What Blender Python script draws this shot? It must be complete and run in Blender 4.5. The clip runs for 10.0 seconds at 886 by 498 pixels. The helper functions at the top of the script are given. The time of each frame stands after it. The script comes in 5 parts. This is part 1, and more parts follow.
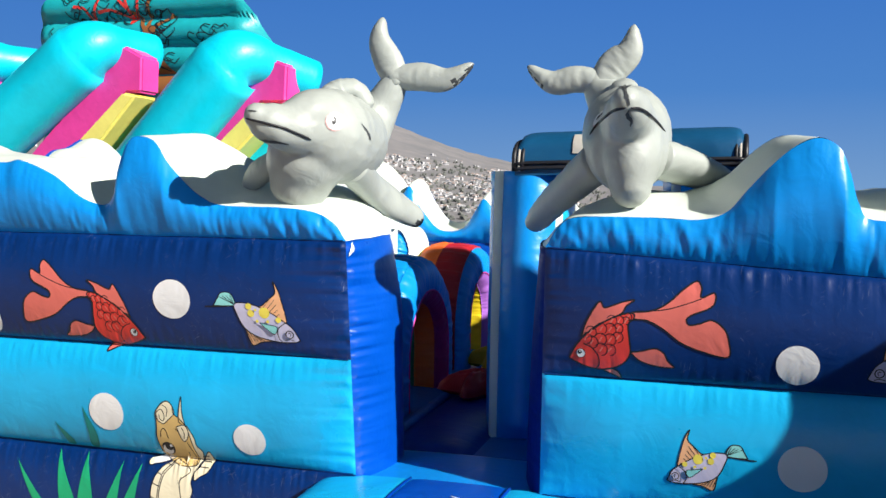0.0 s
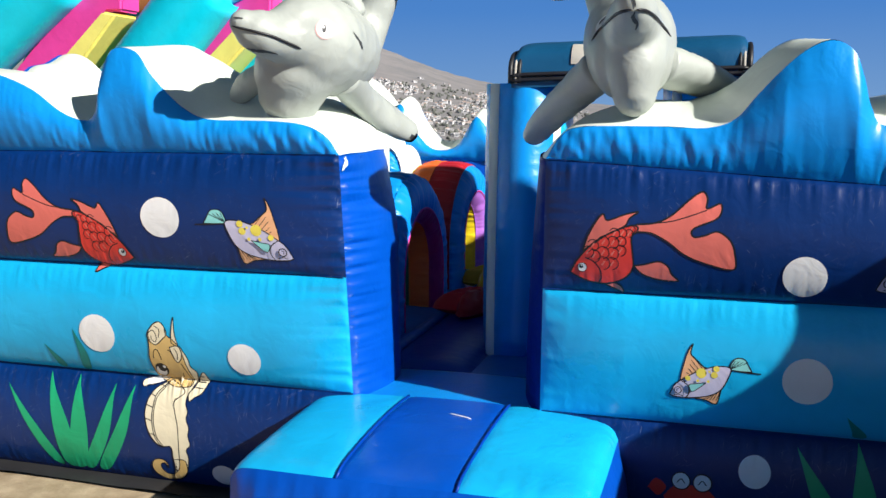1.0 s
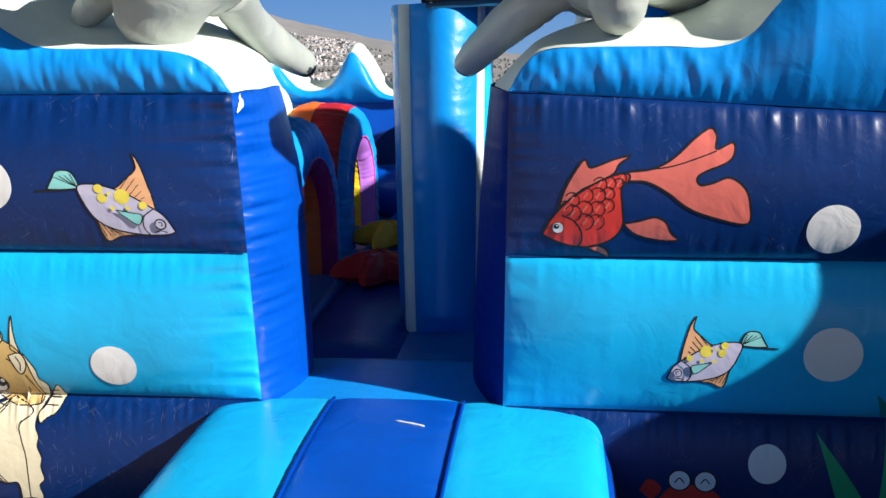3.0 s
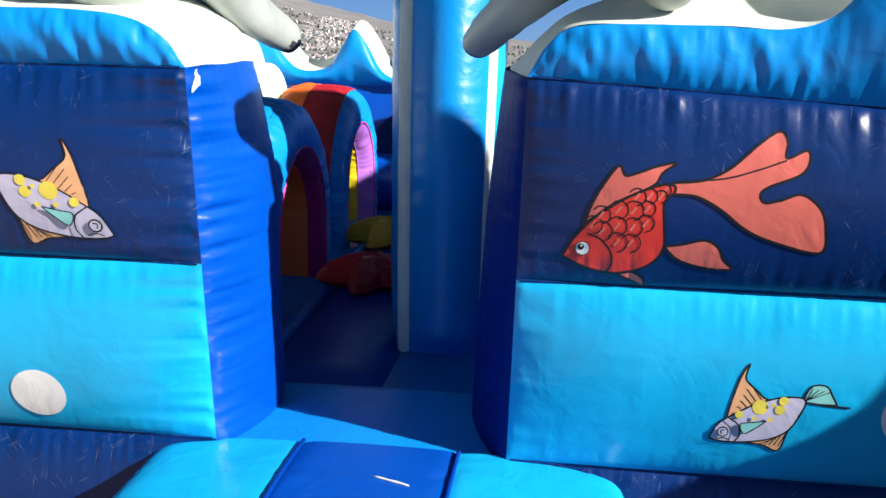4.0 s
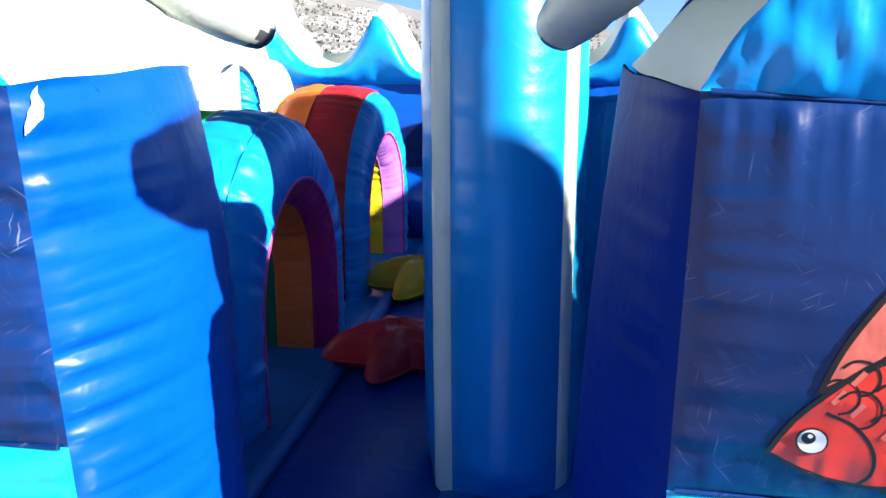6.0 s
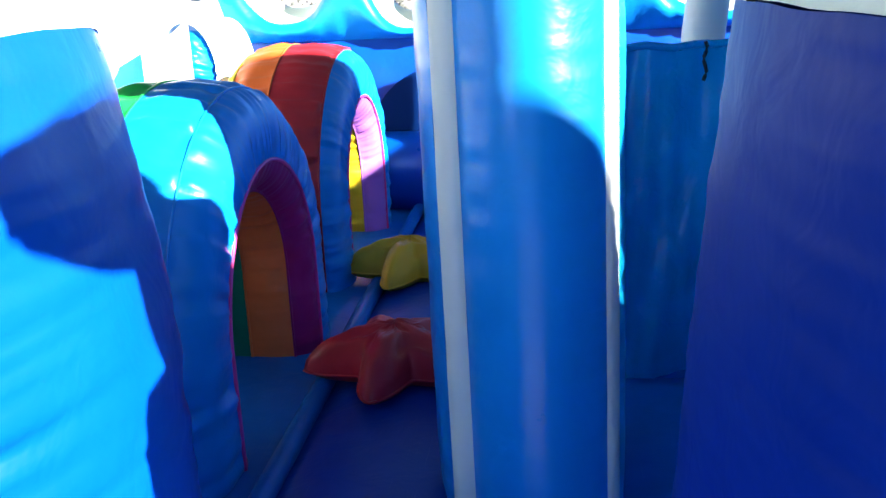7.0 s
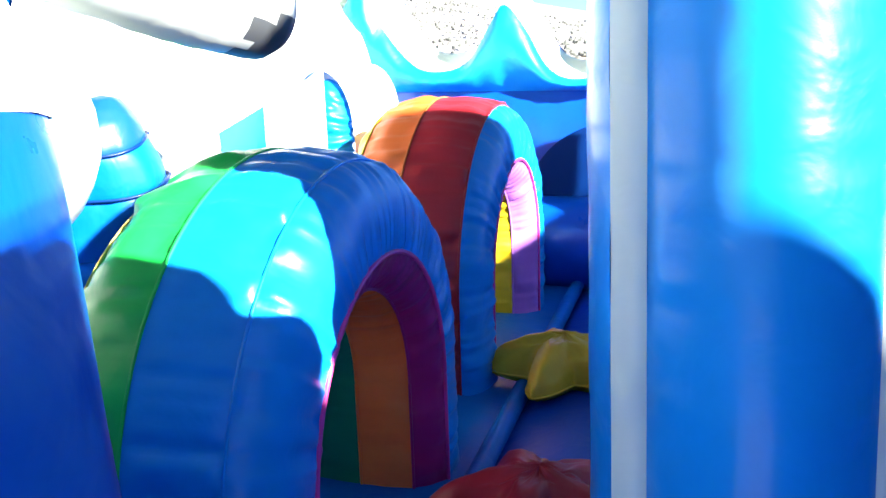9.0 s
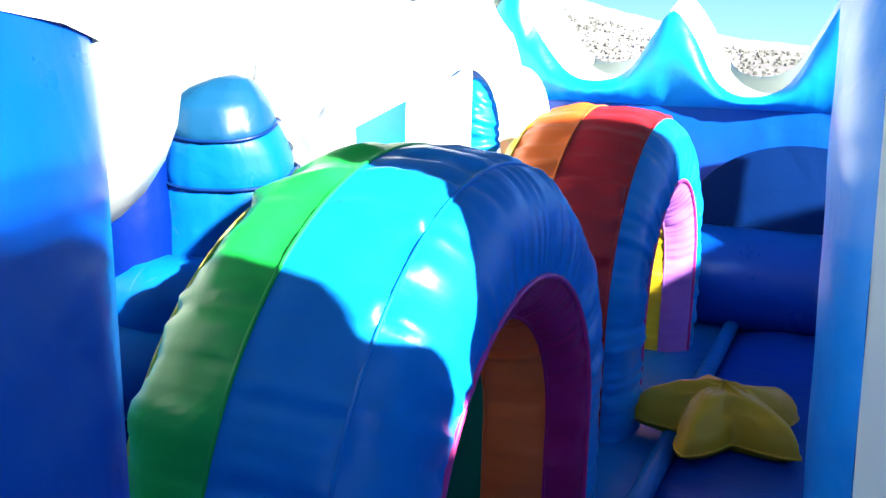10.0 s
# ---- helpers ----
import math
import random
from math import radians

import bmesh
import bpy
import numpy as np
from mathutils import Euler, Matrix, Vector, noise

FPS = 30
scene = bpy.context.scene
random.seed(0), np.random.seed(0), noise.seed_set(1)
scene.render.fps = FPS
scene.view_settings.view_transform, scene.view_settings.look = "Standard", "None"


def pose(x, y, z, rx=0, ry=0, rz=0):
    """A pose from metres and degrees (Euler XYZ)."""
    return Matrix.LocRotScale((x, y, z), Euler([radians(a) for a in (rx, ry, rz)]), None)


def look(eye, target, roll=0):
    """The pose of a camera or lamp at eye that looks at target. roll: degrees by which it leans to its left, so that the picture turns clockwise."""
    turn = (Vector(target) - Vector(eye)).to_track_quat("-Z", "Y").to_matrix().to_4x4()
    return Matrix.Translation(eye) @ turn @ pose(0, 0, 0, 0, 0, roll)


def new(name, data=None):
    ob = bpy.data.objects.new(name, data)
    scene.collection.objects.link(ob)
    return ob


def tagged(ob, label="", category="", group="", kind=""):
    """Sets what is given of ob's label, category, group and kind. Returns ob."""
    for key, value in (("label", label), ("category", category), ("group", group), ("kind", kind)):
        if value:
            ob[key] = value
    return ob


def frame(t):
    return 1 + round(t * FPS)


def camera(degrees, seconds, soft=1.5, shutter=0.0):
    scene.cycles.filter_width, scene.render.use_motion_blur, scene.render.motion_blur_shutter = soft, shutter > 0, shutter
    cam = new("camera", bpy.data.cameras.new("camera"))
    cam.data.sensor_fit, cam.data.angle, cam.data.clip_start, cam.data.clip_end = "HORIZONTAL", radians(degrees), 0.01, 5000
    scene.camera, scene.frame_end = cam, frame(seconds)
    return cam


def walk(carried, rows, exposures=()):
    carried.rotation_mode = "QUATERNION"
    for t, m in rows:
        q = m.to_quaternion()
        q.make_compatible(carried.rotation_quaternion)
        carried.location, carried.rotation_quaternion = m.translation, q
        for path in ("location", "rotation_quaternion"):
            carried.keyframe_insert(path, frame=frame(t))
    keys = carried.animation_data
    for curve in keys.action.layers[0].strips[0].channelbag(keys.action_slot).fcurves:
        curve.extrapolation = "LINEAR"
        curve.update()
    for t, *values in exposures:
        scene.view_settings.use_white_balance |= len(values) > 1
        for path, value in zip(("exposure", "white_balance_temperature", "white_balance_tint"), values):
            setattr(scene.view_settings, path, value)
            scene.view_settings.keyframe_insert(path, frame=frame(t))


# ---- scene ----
cam = camera(50.2, 10.0)
PATH = [
    (0, (1.161, 0.732, 1.674), (0.573, 2.639, 1.542), 0.6),
    (0.5, (1.13, 0.742, 1.649), (0.571, 2.65, 1.43), 0.6),
    (1, (1.098, 0.827, 1.621), (0.538, 2.725, 1.331), 0.1),
    (1.5, (1.023, 1.031, 1.602), (0.49, 2.932, 1.283), 0.1),
    (2, (0.9, 1.211, 1.583), (0.422, 3.115, 1.199), 0.4),
    (2.5, (0.661, 1.383, 1.562), (0.349, 3.328, 1.217), -1.5),
    (2.7, (0.586, 1.436, 1.56), (0.348, 3.386, 1.184), -1.8),
    (3.8, (0.559, 2.008, 1.524), (0.303, 3.945, 1.094), 1.4),
    (4, (0.535, 2.112, 1.524), (0.299, 4.05, 1.089), 1.2),
    (4.5, (0.422, 2.408, 1.507), (0.253, 4.361, 1.109), 0.8),
    (5, (0.363, 2.686, 1.508), (0.189, 4.619, 1.025), -1.6),
    (5.5, (0.364, 3.007, 1.506), (0.094, 4.934, 1.044), 0.1),
    (5.7, (0.365, 3.118, 1.513), (0.047, 5.038, 1.054), 0.8),
    (6.8, (0.187, 3.735, 1.49), (-0.047, 5.654, 0.977), -3.3),
    (7, (0.183, 3.794, 1.487), (-0.071, 5.698, 0.932), -2.6),
    (7.5, (0.224, 3.94, 1.5), (-0.17, 5.825, 0.959), -0.3),
    (8, (0.207, 4.079, 1.515), (-0.265, 5.959, 1.022), -2.0),
    (8.5, (0.139, 4.24, 1.502), (-0.353, 6.115, 1.008), -2.7),
    (9, (0.078, 4.391, 1.493), (-0.494, 6.251, 1.032), -1.9),
    (9.5, (-0.002, 4.55, 1.461), (-0.719, 6.359, 0.999), -0.9),
    (10, (-0.069, 4.649, 1.437), (-0.888, 6.422, 1.006), 1.3),
]
from mathutils.bvhtree import BVHTree

EXPO = [(0.0, 0.20), (2.5, 0.28), (4.0, 0.42), (5.0, 0.66), (5.5, 0.92), (6.8, 1.90), (7.5, 2.20), (9.0, 2.28), (10.0, 1.88)]
walk(cam, [(t, look(eye, target, roll)) for t, eye, target, roll in PATH], EXPO)

# ---- light: clear morning sky, low sun from the right, behind the camera ----
SUN_WAY = Vector((-1.0, 0.43, -0.62)).normalized()
sun_el = math.asin(-SUN_WAY.z)
sun_az = math.atan2(-SUN_WAY.x, -SUN_WAY.y)
world = bpy.data.worlds.new("sky")
scene.world = world
world.use_nodes = True
wn = world.node_tree.nodes
sky = wn.new("ShaderNodeTexSky")
sky.sky_type = "NISHITA"
sky.sun_disc = False
sky.sun_elevation = sun_el
sky.sun_rotation = sun_az
sky.altitude = 200
sky.air_density = 1.0
sky.dust_density = 0.0
sky.ozone_density = 2.0
wn["Background"].inputs["Strength"].default_value = 0.050
deep = wn.new("ShaderNodeHueSaturation")
deep.inputs["Saturation"].default_value = 0.72
world.node_tree.links.new(sky.outputs[0], deep.inputs["Color"])
haze = wn.new("ShaderNodeMix")
haze.data_type = "RGBA"
haze.blend_type = "MULTIPLY"
haze.inputs["Factor"].default_value = 1.0
haze.inputs["B"].default_value = (0.46, 0.56, 0.50, 1)
world.node_tree.links.new(deep.outputs[0], haze.inputs["A"])
# pale blue haze low over the horizon, clear deeper blue above it
tc = wn.new("ShaderNodeTexCoord")
sep = wn.new("ShaderNodeSeparateXYZ")
world.node_tree.links.new(tc.outputs["Generated"], sep.inputs[0])
low = wn.new("ShaderNodeValToRGB")
low.color_ramp.elements[0].position = 0.0
low.color_ramp.elements[0].color = (3.1, 5.9, 10.6, 1)
low.color_ramp.elements[1].position = 0.30
low.color_ramp.elements[1].color = (0.45, 2.45, 9.4, 1)
mid = low.color_ramp.elements.new(0.10)
mid.color = (1.25, 4.0, 10.3, 1)
world.node_tree.links.new(sep.outputs["Z"], low.inputs[0])
fade = wn.new("ShaderNodeMapRange")
fade.inputs["From Min"].default_value = 0.25
fade.inputs["From Max"].default_value = 0.35
fade.inputs["To Min"].default_value = 1.0
fade.inputs["To Max"].default_value = 0.0
world.node_tree.links.new(sep.outputs["Z"], fade.inputs["Value"])
air = wn.new("ShaderNodeMix")
air.data_type = "RGBA"
world.node_tree.links.new(fade.outputs[0], air.inputs["Factor"])
world.node_tree.links.new(haze.outputs["Result"], air.inputs["A"])
world.node_tree.links.new(low.outputs["Color"], air.inputs["B"])
world.node_tree.links.new(air.outputs["Result"], wn["Background"].inputs["Color"])
sun = new("sun", bpy.data.lights.new("sun", "SUN"))
sun.data.energy = 7.0
sun.data.angle = radians(0.55)
sun.data.color = (1.0, 0.95, 0.87)
sun.matrix_world = look(-SUN_WAY * 30, (0, 0, 0))


# ---- materials ----
def nodes_of(name):
    m = bpy.data.materials.new(name)
    m.use_nodes = True
    nt = m.node_tree
    return m, nt, nt.nodes["Principled BSDF"]


def vinyl(name, col, rough=0.34, wear=0.10, scuff=0.0, relief=0.25, spec=0.42):
    """Coated PVC cloth: woven fine grain, soft dirt, faint pale scuffs, small creases."""
    m, nt, b = nodes_of(name)
    n, l = nt.nodes, nt.links
    tc = n.new("ShaderNodeTexCoord")
    big = n.new("ShaderNodeTexNoise")
    big.inputs["Scale"].default_value = 3.1
    big.inputs["Detail"].default_value = 6
    big.inputs["Roughness"].default_value = 0.6
    l.new(tc.outputs["Object"], big.inputs["Vector"])
    ramp = n.new("ShaderNodeMapRange")
    ramp.inputs["From Min"].default_value = 0.3
    ramp.inputs["From Max"].default_value = 0.7
    ramp.inputs["To Min"].default_value = 1.0 - wear
    ramp.inputs["To Max"].default_value = 1.0 + wear
    l.new(big.outputs["Fac"], ramp.inputs["Value"])
    mul = n.new("ShaderNodeVectorMath")
    mul.operation = "SCALE"
    mul.inputs[0].default_value = col
    l.new(ramp.outputs[0], mul.inputs["Scale"])
    out = mul.outputs[0]
    if scuff > 0:
        # short straight rub marks in three directions, gathered in patches
        marks = None
        for k, (turn, fine, long) in enumerate(((0.5, 300.0, 15.0), (-0.9, 360.0, 20.0), (1.45, 280.0, 13.0))):
            mp = n.new("ShaderNodeMapping")
            mp.inputs["Rotation"].default_value = (0, turn, 0)
            l.new(tc.outputs["Object"], mp.inputs["Vector"])
            sc = n.new("ShaderNodeVectorMath")
            sc.operation = "MULTIPLY"
            sc.inputs[1].default_value = (long, 3.0, fine)
            l.new(mp.outputs[0], sc.inputs[0])
            st = n.new("ShaderNodeTexNoise")
            st.inputs["Scale"].default_value = 1.0
            st.inputs["Detail"].default_value = 1
            l.new(sc.outputs[0], st.inputs["Vector"])
            r1 = n.new("ShaderNodeMapRange")
            r1.inputs["From Min"].default_value = 0.70
            r1.inputs["From Max"].default_value = 0.84
            l.new(st.outputs["Fac"], r1.inputs["Value"])
            if marks is None:
                marks = r1.outputs[0]
            else:
                mx = n.new("ShaderNodeMath")
                mx.operation = "MAXIMUM"
                l.new(marks, mx.inputs[0])
                l.new(r1.outputs[0], mx.inputs[1])
                marks = mx.outputs[0]
        msk = n.new("ShaderNodeTexNoise")
        msk.inputs["Scale"].default_value = 5.0
        msk.inputs["Detail"].default_value = 5
        msk.inputs["Roughness"].default_value = 0.7
        l.new(tc.outputs["Object"], msk.inputs["Vector"])
        r2 = n.new("ShaderNodeMapRange")
        r2.inputs["From Min"].default_value = 0.42
        r2.inputs["From Max"].default_value = 0.68
        r2.inputs["To Max"].default_value = scuff
        l.new(msk.outputs["Fac"], r2.inputs["Value"])
        pr = n.new("ShaderNodeMath")
        pr.operation = "MULTIPLY"
        l.new(marks, pr.inputs[0])
        l.new(r2.outputs[0], pr.inputs[1])
        mix = n.new("ShaderNodeMix")
        mix.data_type = "RGBA"
        l.new(pr.outputs[0], mix.inputs["Factor"])
        l.new(out, mix.inputs["A"])
        mix.inputs["B"].default_value = (0.55, 0.6, 0.75, 1)
        out = mix.outputs["Result"]
    l.new(out, b.inputs["Base Color"])
    rr = n.new("ShaderNodeMapRange")
    rr.inputs["To Min"].default_value = max(0.05, rough - 0.08)
    rr.inputs["To Max"].default_value = rough + 0.1
    l.new(big.outputs["Fac"], rr.inputs["Value"])
    l.new(rr.outputs[0], b.inputs["Roughness"])
    b.inputs["Specular IOR Level"].default_value = spec
    crease = n.new("ShaderNodeTexNoise")
    crease.inputs["Scale"].default_value = 9
    crease.inputs["Detail"].default_value = 3
    crease.inputs["Distortion"].default_value = 0.6
    l.new(tc.outputs["Object"], crease.inputs["Vector"])
    weave = n.new("ShaderNodeTexNoise")
    weave.inputs["Scale"].default_value = 420
    l.new(tc.outputs["Object"], weave.inputs["Vector"])
    b1 = n.new("ShaderNodeBump")
    b1.inputs["Strength"].default_value = relief
    b1.inputs["Distance"].default_value = 0.02
    l.new(crease.outputs["Fac"], b1.inputs["Height"])
    b2 = n.new("ShaderNodeBump")
    b2.inputs["Strength"].default_value = 0.06
    b2.inputs["Distance"].default_value = 0.001
    l.new(weave.outputs["Fac"], b2.inputs["Height"])
    l.new(b1.outputs[0], b2.inputs["Normal"])
    l.new(b2.outputs[0], b.inputs["Normal"])
    return m


def earthy(name, c1, c2, scale, rough=0.95, bump=0.3, dist=0.02):
    m, nt, b = nodes_of(name)
    n, l = nt.nodes, nt.links
    tc = n.new("ShaderNodeTexCoord")
    a = n.new("ShaderNodeTexNoise")
    a.inputs["Scale"].default_value = scale
    a.inputs["Detail"].default_value = 10
    a.inputs["Roughness"].default_value = 0.65
    l.new(tc.outputs["Object"], a.inputs["Vector"])
    ramp = n.new("ShaderNodeValToRGB")
    ramp.color_ramp.elements[0].position = 0.36
    ramp.color_ramp.elements[0].color = (*c1, 1)
    ramp.color_ramp.elements[1].position = 0.64
    ramp.color_ramp.elements[1].color = (*c2, 1)
    l.new(a.outputs["Fac"], ramp.inputs[0])
    l.new(ramp.outputs[0], b.inputs["Base Color"])
    b.inputs["Roughness"].default_value = rough
    bp = n.new("ShaderNodeBump")
    bp.inputs["Strength"].default_value = bump
    bp.inputs["Distance"].default_value = dist
    l.new(a.outputs["Fac"], bp.inputs["Height"])
    l.new(bp.outputs[0], b.inputs["Normal"])
    return m


NAVY = vinyl("navy vinyl", (0.0, 0.024, 0.135), 0.36, 0.14, 0.42, 0.25, 0.40)
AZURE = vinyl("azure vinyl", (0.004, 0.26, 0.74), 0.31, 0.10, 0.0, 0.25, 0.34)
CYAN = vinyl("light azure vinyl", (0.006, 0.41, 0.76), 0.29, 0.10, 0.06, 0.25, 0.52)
ROYAL = vinyl("royal blue vinyl", (0.0, 0.070, 0.45), 0.29, 0.10, 0.0, 0.25, 0.48)
HOLE_SHADE = vinyl("navy with hole shade painted in", (0.0, 0.022, 0.13), 0.6, 0.08, 0.0, 0.2, 0.1)
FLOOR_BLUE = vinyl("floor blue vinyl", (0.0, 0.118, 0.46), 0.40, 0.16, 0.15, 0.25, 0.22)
# also the navy pad; on the right side panel it carries the shade
DEEP = vinyl("deep blue vinyl for pad and shaded side", (0.0, 0.014, 0.155), 0.50, 0.10, 0.0, 0.25, 0.07)
LANE_BLUE = vinyl("lane blue vinyl", (0.0, 0.040, 0.32), 0.36, 0.12, 0.12, 0.25, 0.22)
WHITE = vinyl("white vinyl", (0.74, 0.80, 0.73), 0.40, 0.05)
SHADED_WHITE = vinyl("white vinyl with shade painted in", (0.60, 0.63, 0.63), 0.42, 0.06, 0.0, 0.4)
GREY = vinyl("pale grey vinyl", (0.37, 0.40, 0.375), 0.44, 0.10, 0.0, 0.35)
SCUFF = vinyl("rubbed dark grey vinyl", (0.05, 0.055, 0.06), 0.55, 0.3)
TEAL = vinyl("dark teal vinyl", (0.004, 0.07, 0.17), 0.40, 0.14)
TARP = vinyl("slack teal tarpaulin", (0.0, 0.40, 0.74), 0.26, 0.14, 0.05, 0.5)
RED = vinyl("red vinyl", (0.50, 0.018, 0.03), 0.40, 0.12)
ORANGE = vinyl("orange vinyl", (0.95, 0.18, 0.035), 0.40, 0.10)
YELLOW = vinyl("yellow vinyl", (0.85, 0.42, 0.02), 0.42, 0.12)
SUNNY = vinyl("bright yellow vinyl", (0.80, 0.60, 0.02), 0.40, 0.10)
GREEN = vinyl("green vinyl", (0.012, 0.54, 0.08), 0.36, 0.10)
# the arch's green again, its inside shade put into the colour
SHADED_GREEN = vinyl("green vinyl with inside shade painted in", (0.004, 0.19, 0.09), 0.40, 0.10)
PURPLE = vinyl("purple vinyl", (0.42, 0.010, 0.15), 0.38, 0.10)
VIOLET = vinyl("violet vinyl", (0.42, 0.16, 0.62), 0.38, 0.10)
AQUA = vinyl("aqua vinyl", (0.0, 0.55, 0.72), 0.38, 0.08)
SEA_GREEN = vinyl("sea green vinyl", (0.01, 0.36, 0.40), 0.40, 0.10)
PINK = vinyl("magenta vinyl", (0.75, 0.05, 0.32), 0.40, 0.08)
LEMON = vinyl("pale yellow vinyl", (0.85, 0.75, 0.18), 0.40, 0.08)
BLACK = vinyl("black print", (0.012, 0.012, 0.016), 0.45, 0.10)
P_RED = vinyl("red print", (0.74, 0.045, 0.035), 0.40, 0.12)
P_PALE = vinyl("pale pink print", (0.74, 0.42, 0.42), 0.40, 0.05)
P_CORAL = vinyl("coral print", (0.72, 0.16, 0.13), 0.40, 0.08)
P_LILAC = vinyl("lilac print", (0.55, 0.52, 0.68), 0.40, 0.06)
P_PEACH = vinyl("peach print", (0.80, 0.42, 0.22), 0.40, 0.06)
P_MINT = vinyl("mint print", (0.25, 0.62, 0.60), 0.40, 0.06)
P_YELLOW = vinyl("yellow print", (0.80, 0.66, 0.10), 0.40, 0.06)
P_GOLD = vinyl("gold print", (0.66, 0.45, 0.17), 0.40, 0.10)
P_CREAM = vinyl("cream print", (0.80, 0.72, 0.52), 0.40, 0.06)
P_GREEN = vinyl("weed green print", (0.01, 0.36, 0.16), 0.40, 0.10)
P_DKGREEN = vinyl("weed green on azure print", (0.0, 0.21, 0.20), 0.40, 0.10)
P_WHITE = vinyl("white print", (0.80, 0.80, 0.80), 0.42, 0.05)
P_BROWN = vinyl("brown print", (0.27, 0.10, 0.03), 0.42, 0.12)
WEB_GREY = vinyl("grey webbing", (0.42, 0.40, 0.36), 0.8, 0.2)
SAND = earthy("dry sandy earth", (0.27, 0.20, 0.12), (0.46, 0.36, 0.24), 6.0, 0.95, 0.6, 0.02)
# distance haze is mixed into these hill and town colours
HAZED_HILL = earthy("haze-greyed scrub hillside", (0.17, 0.17, 0.18), (0.25, 0.235, 0.24), 0.012, 1.0, 0.2, 3.0)
HAZED_STUCCO = earthy("haze-greyed white stucco", (0.42, 0.42, 0.44), (0.62, 0.61, 0.61), 0.05, 0.9, 0.05, 0.1)
HAZED_ROOFT = earthy("haze-greyed terracotta", (0.33, 0.25, 0.22), (0.42, 0.32, 0.28), 0.05, 0.9, 0.05, 0.1)
HAZED_LEAF = earthy("haze-greyed foliage", (0.10, 0.11, 0.10), (0.15, 0.155, 0.14), 0.05, 0.95, 0.2, 0.3)
HAZED_GLAZING = earthy("haze-greyed glazing", (0.16, 0.17, 0.19), (0.24, 0.25, 0.27), 0.05, 0.8, 0.05, 0.1)
RUBBER = vinyl("black mat", (0.02, 0.02, 0.022), 0.7, 0.2)


# ---- building helpers ----
def thing(name, x=0, y=0, z=0, label="", category="", group="", kind=""):
    e = new(name)
    e.location = (x, y, z)
    e.empty_display_size = 0.1
    return tagged(e, label, category, group, kind)


def part(name, bm, material, parent, label="", smooth=True):
    me = bpy.data.meshes.new(name)
    bm.to_mesh(me)
    bm.free()
    for m in (material if isinstance(material, (list, tuple)) else [material]):
        me.materials.append(m)
    if smooth:
        for p in me.polygons:
            p.use_smooth = True
    ob = new(name, me)
    ob.parent = parent
    if parent is not None:
        ob.matrix_parent_inverse = Matrix.Translation(-world_of(parent))
    if label:
        ob["label"] = label
    return ob


def world_of(ob):
    v = Vector(ob.location) if ob.type == "EMPTY" else Vector((0, 0, 0))
    return v


def sheet(fn, nu, nv, closed_u=False, bm=None, mat=0):
    """A grid surface: fn(u, v) for u and v from 0 to 1."""
    bm = bm or bmesh.new()
    cols = []
    for i in range(nu + (0 if closed_u else 1)):
        cols.append([bm.verts.new(fn(i / nu, j / nv)) for j in range(nv + 1)])
    for i in range(nu):
        a, b = cols[i], cols[(i + 1) % len(cols)]
        for j in range(nv):
            try:
                f = bm.faces.new((a[j], b[j], b[j + 1], a[j + 1]))
                f.material_index = mat
            except ValueError:
                pass
    return bm


def smooth_line(pts, n):
    """n + 1 points on a Catmull-Rom curve through pts (vectors of any length)."""
    P = [np.array(p, float) for p in pts]
    P = [2 * P[0] - P[1]] + P + [2 * P[-1] - P[-2]]
    out = []
    k = len(P) - 3
    for i in range(n + 1):
        s = min(i / n * k, k - 1e-9)
        j = int(s)
        f = s - j
        a, b, c, d = P[j:j + 4]
        out.append(0.5 * (2 * b + (c - a) * f + (2 * a - 5 * b + 4 * c - d) * f * f + (3 * b - a - 3 * c + d) * f ** 3))
    return out


def pucker(s, d, seed, amp=0.010, reach=0.07, freq=26):
    """Gathers that run away from a seam: s along the seam, d away from it."""
    w = noise.noise(Vector((s * freq, seed * 7.3, d * 2.0))) + 0.5 * noise.noise(Vector((s * freq * 2.2, seed * 3.1, d * 3.0)))
    return amp * w * math.exp(-max(d, 0) / reach)


def tube(line, radii, sides=16, caps=True, squash=None, up=(0, 0, 1), bm=None, mat=0, wrinkle=0.0, seed=0):
    """A swept tube through 3D points. squash: (width, thickness) factors across the sweep."""
    bm = bm or bmesh.new()
    L = [Vector(p) for p in line]
    rings = []
    ref = Vector(up)
    for i, p in enumerate(L):
        d = (L[min(i + 1, len(L) - 1)] - L[max(i - 1, 0)]).normalized()
        a = d.cross(ref)
        if a.length < 1e-4:
            a = d.cross(Vector((1, 0, 0)))
        a.normalize()
        b = a.cross(d).normalized()
        w, h = squash if squash else (1, 1)
        ring = []
        for k in range(sides):
            t = 2 * math.pi * k / sides
            r = radii[i]
            if wrinkle:
                r *= 1 + wrinkle * noise.noise(Vector((k * 0.9, i * 0.55, seed * 5.1)))
            ring.append(bm.verts.new(p + a * (r * w * math.cos(t)) + b * (r * h * math.sin(t))))
        rings.append(ring)
    for r0, r1 in zip(rings, rings[1:]):
        for k in range(sides):
            f = bm.faces.new((r0[k], r0[(k + 1) % sides], r1[(k + 1) % sides], r1[k]))
            f.material_index = mat
    if caps:
        for r, rev in ((rings[0], True), (rings[-1], False)):
            f = bm.faces.new(list(reversed(r)) if rev else r)
            f.material_index = mat
    return bm


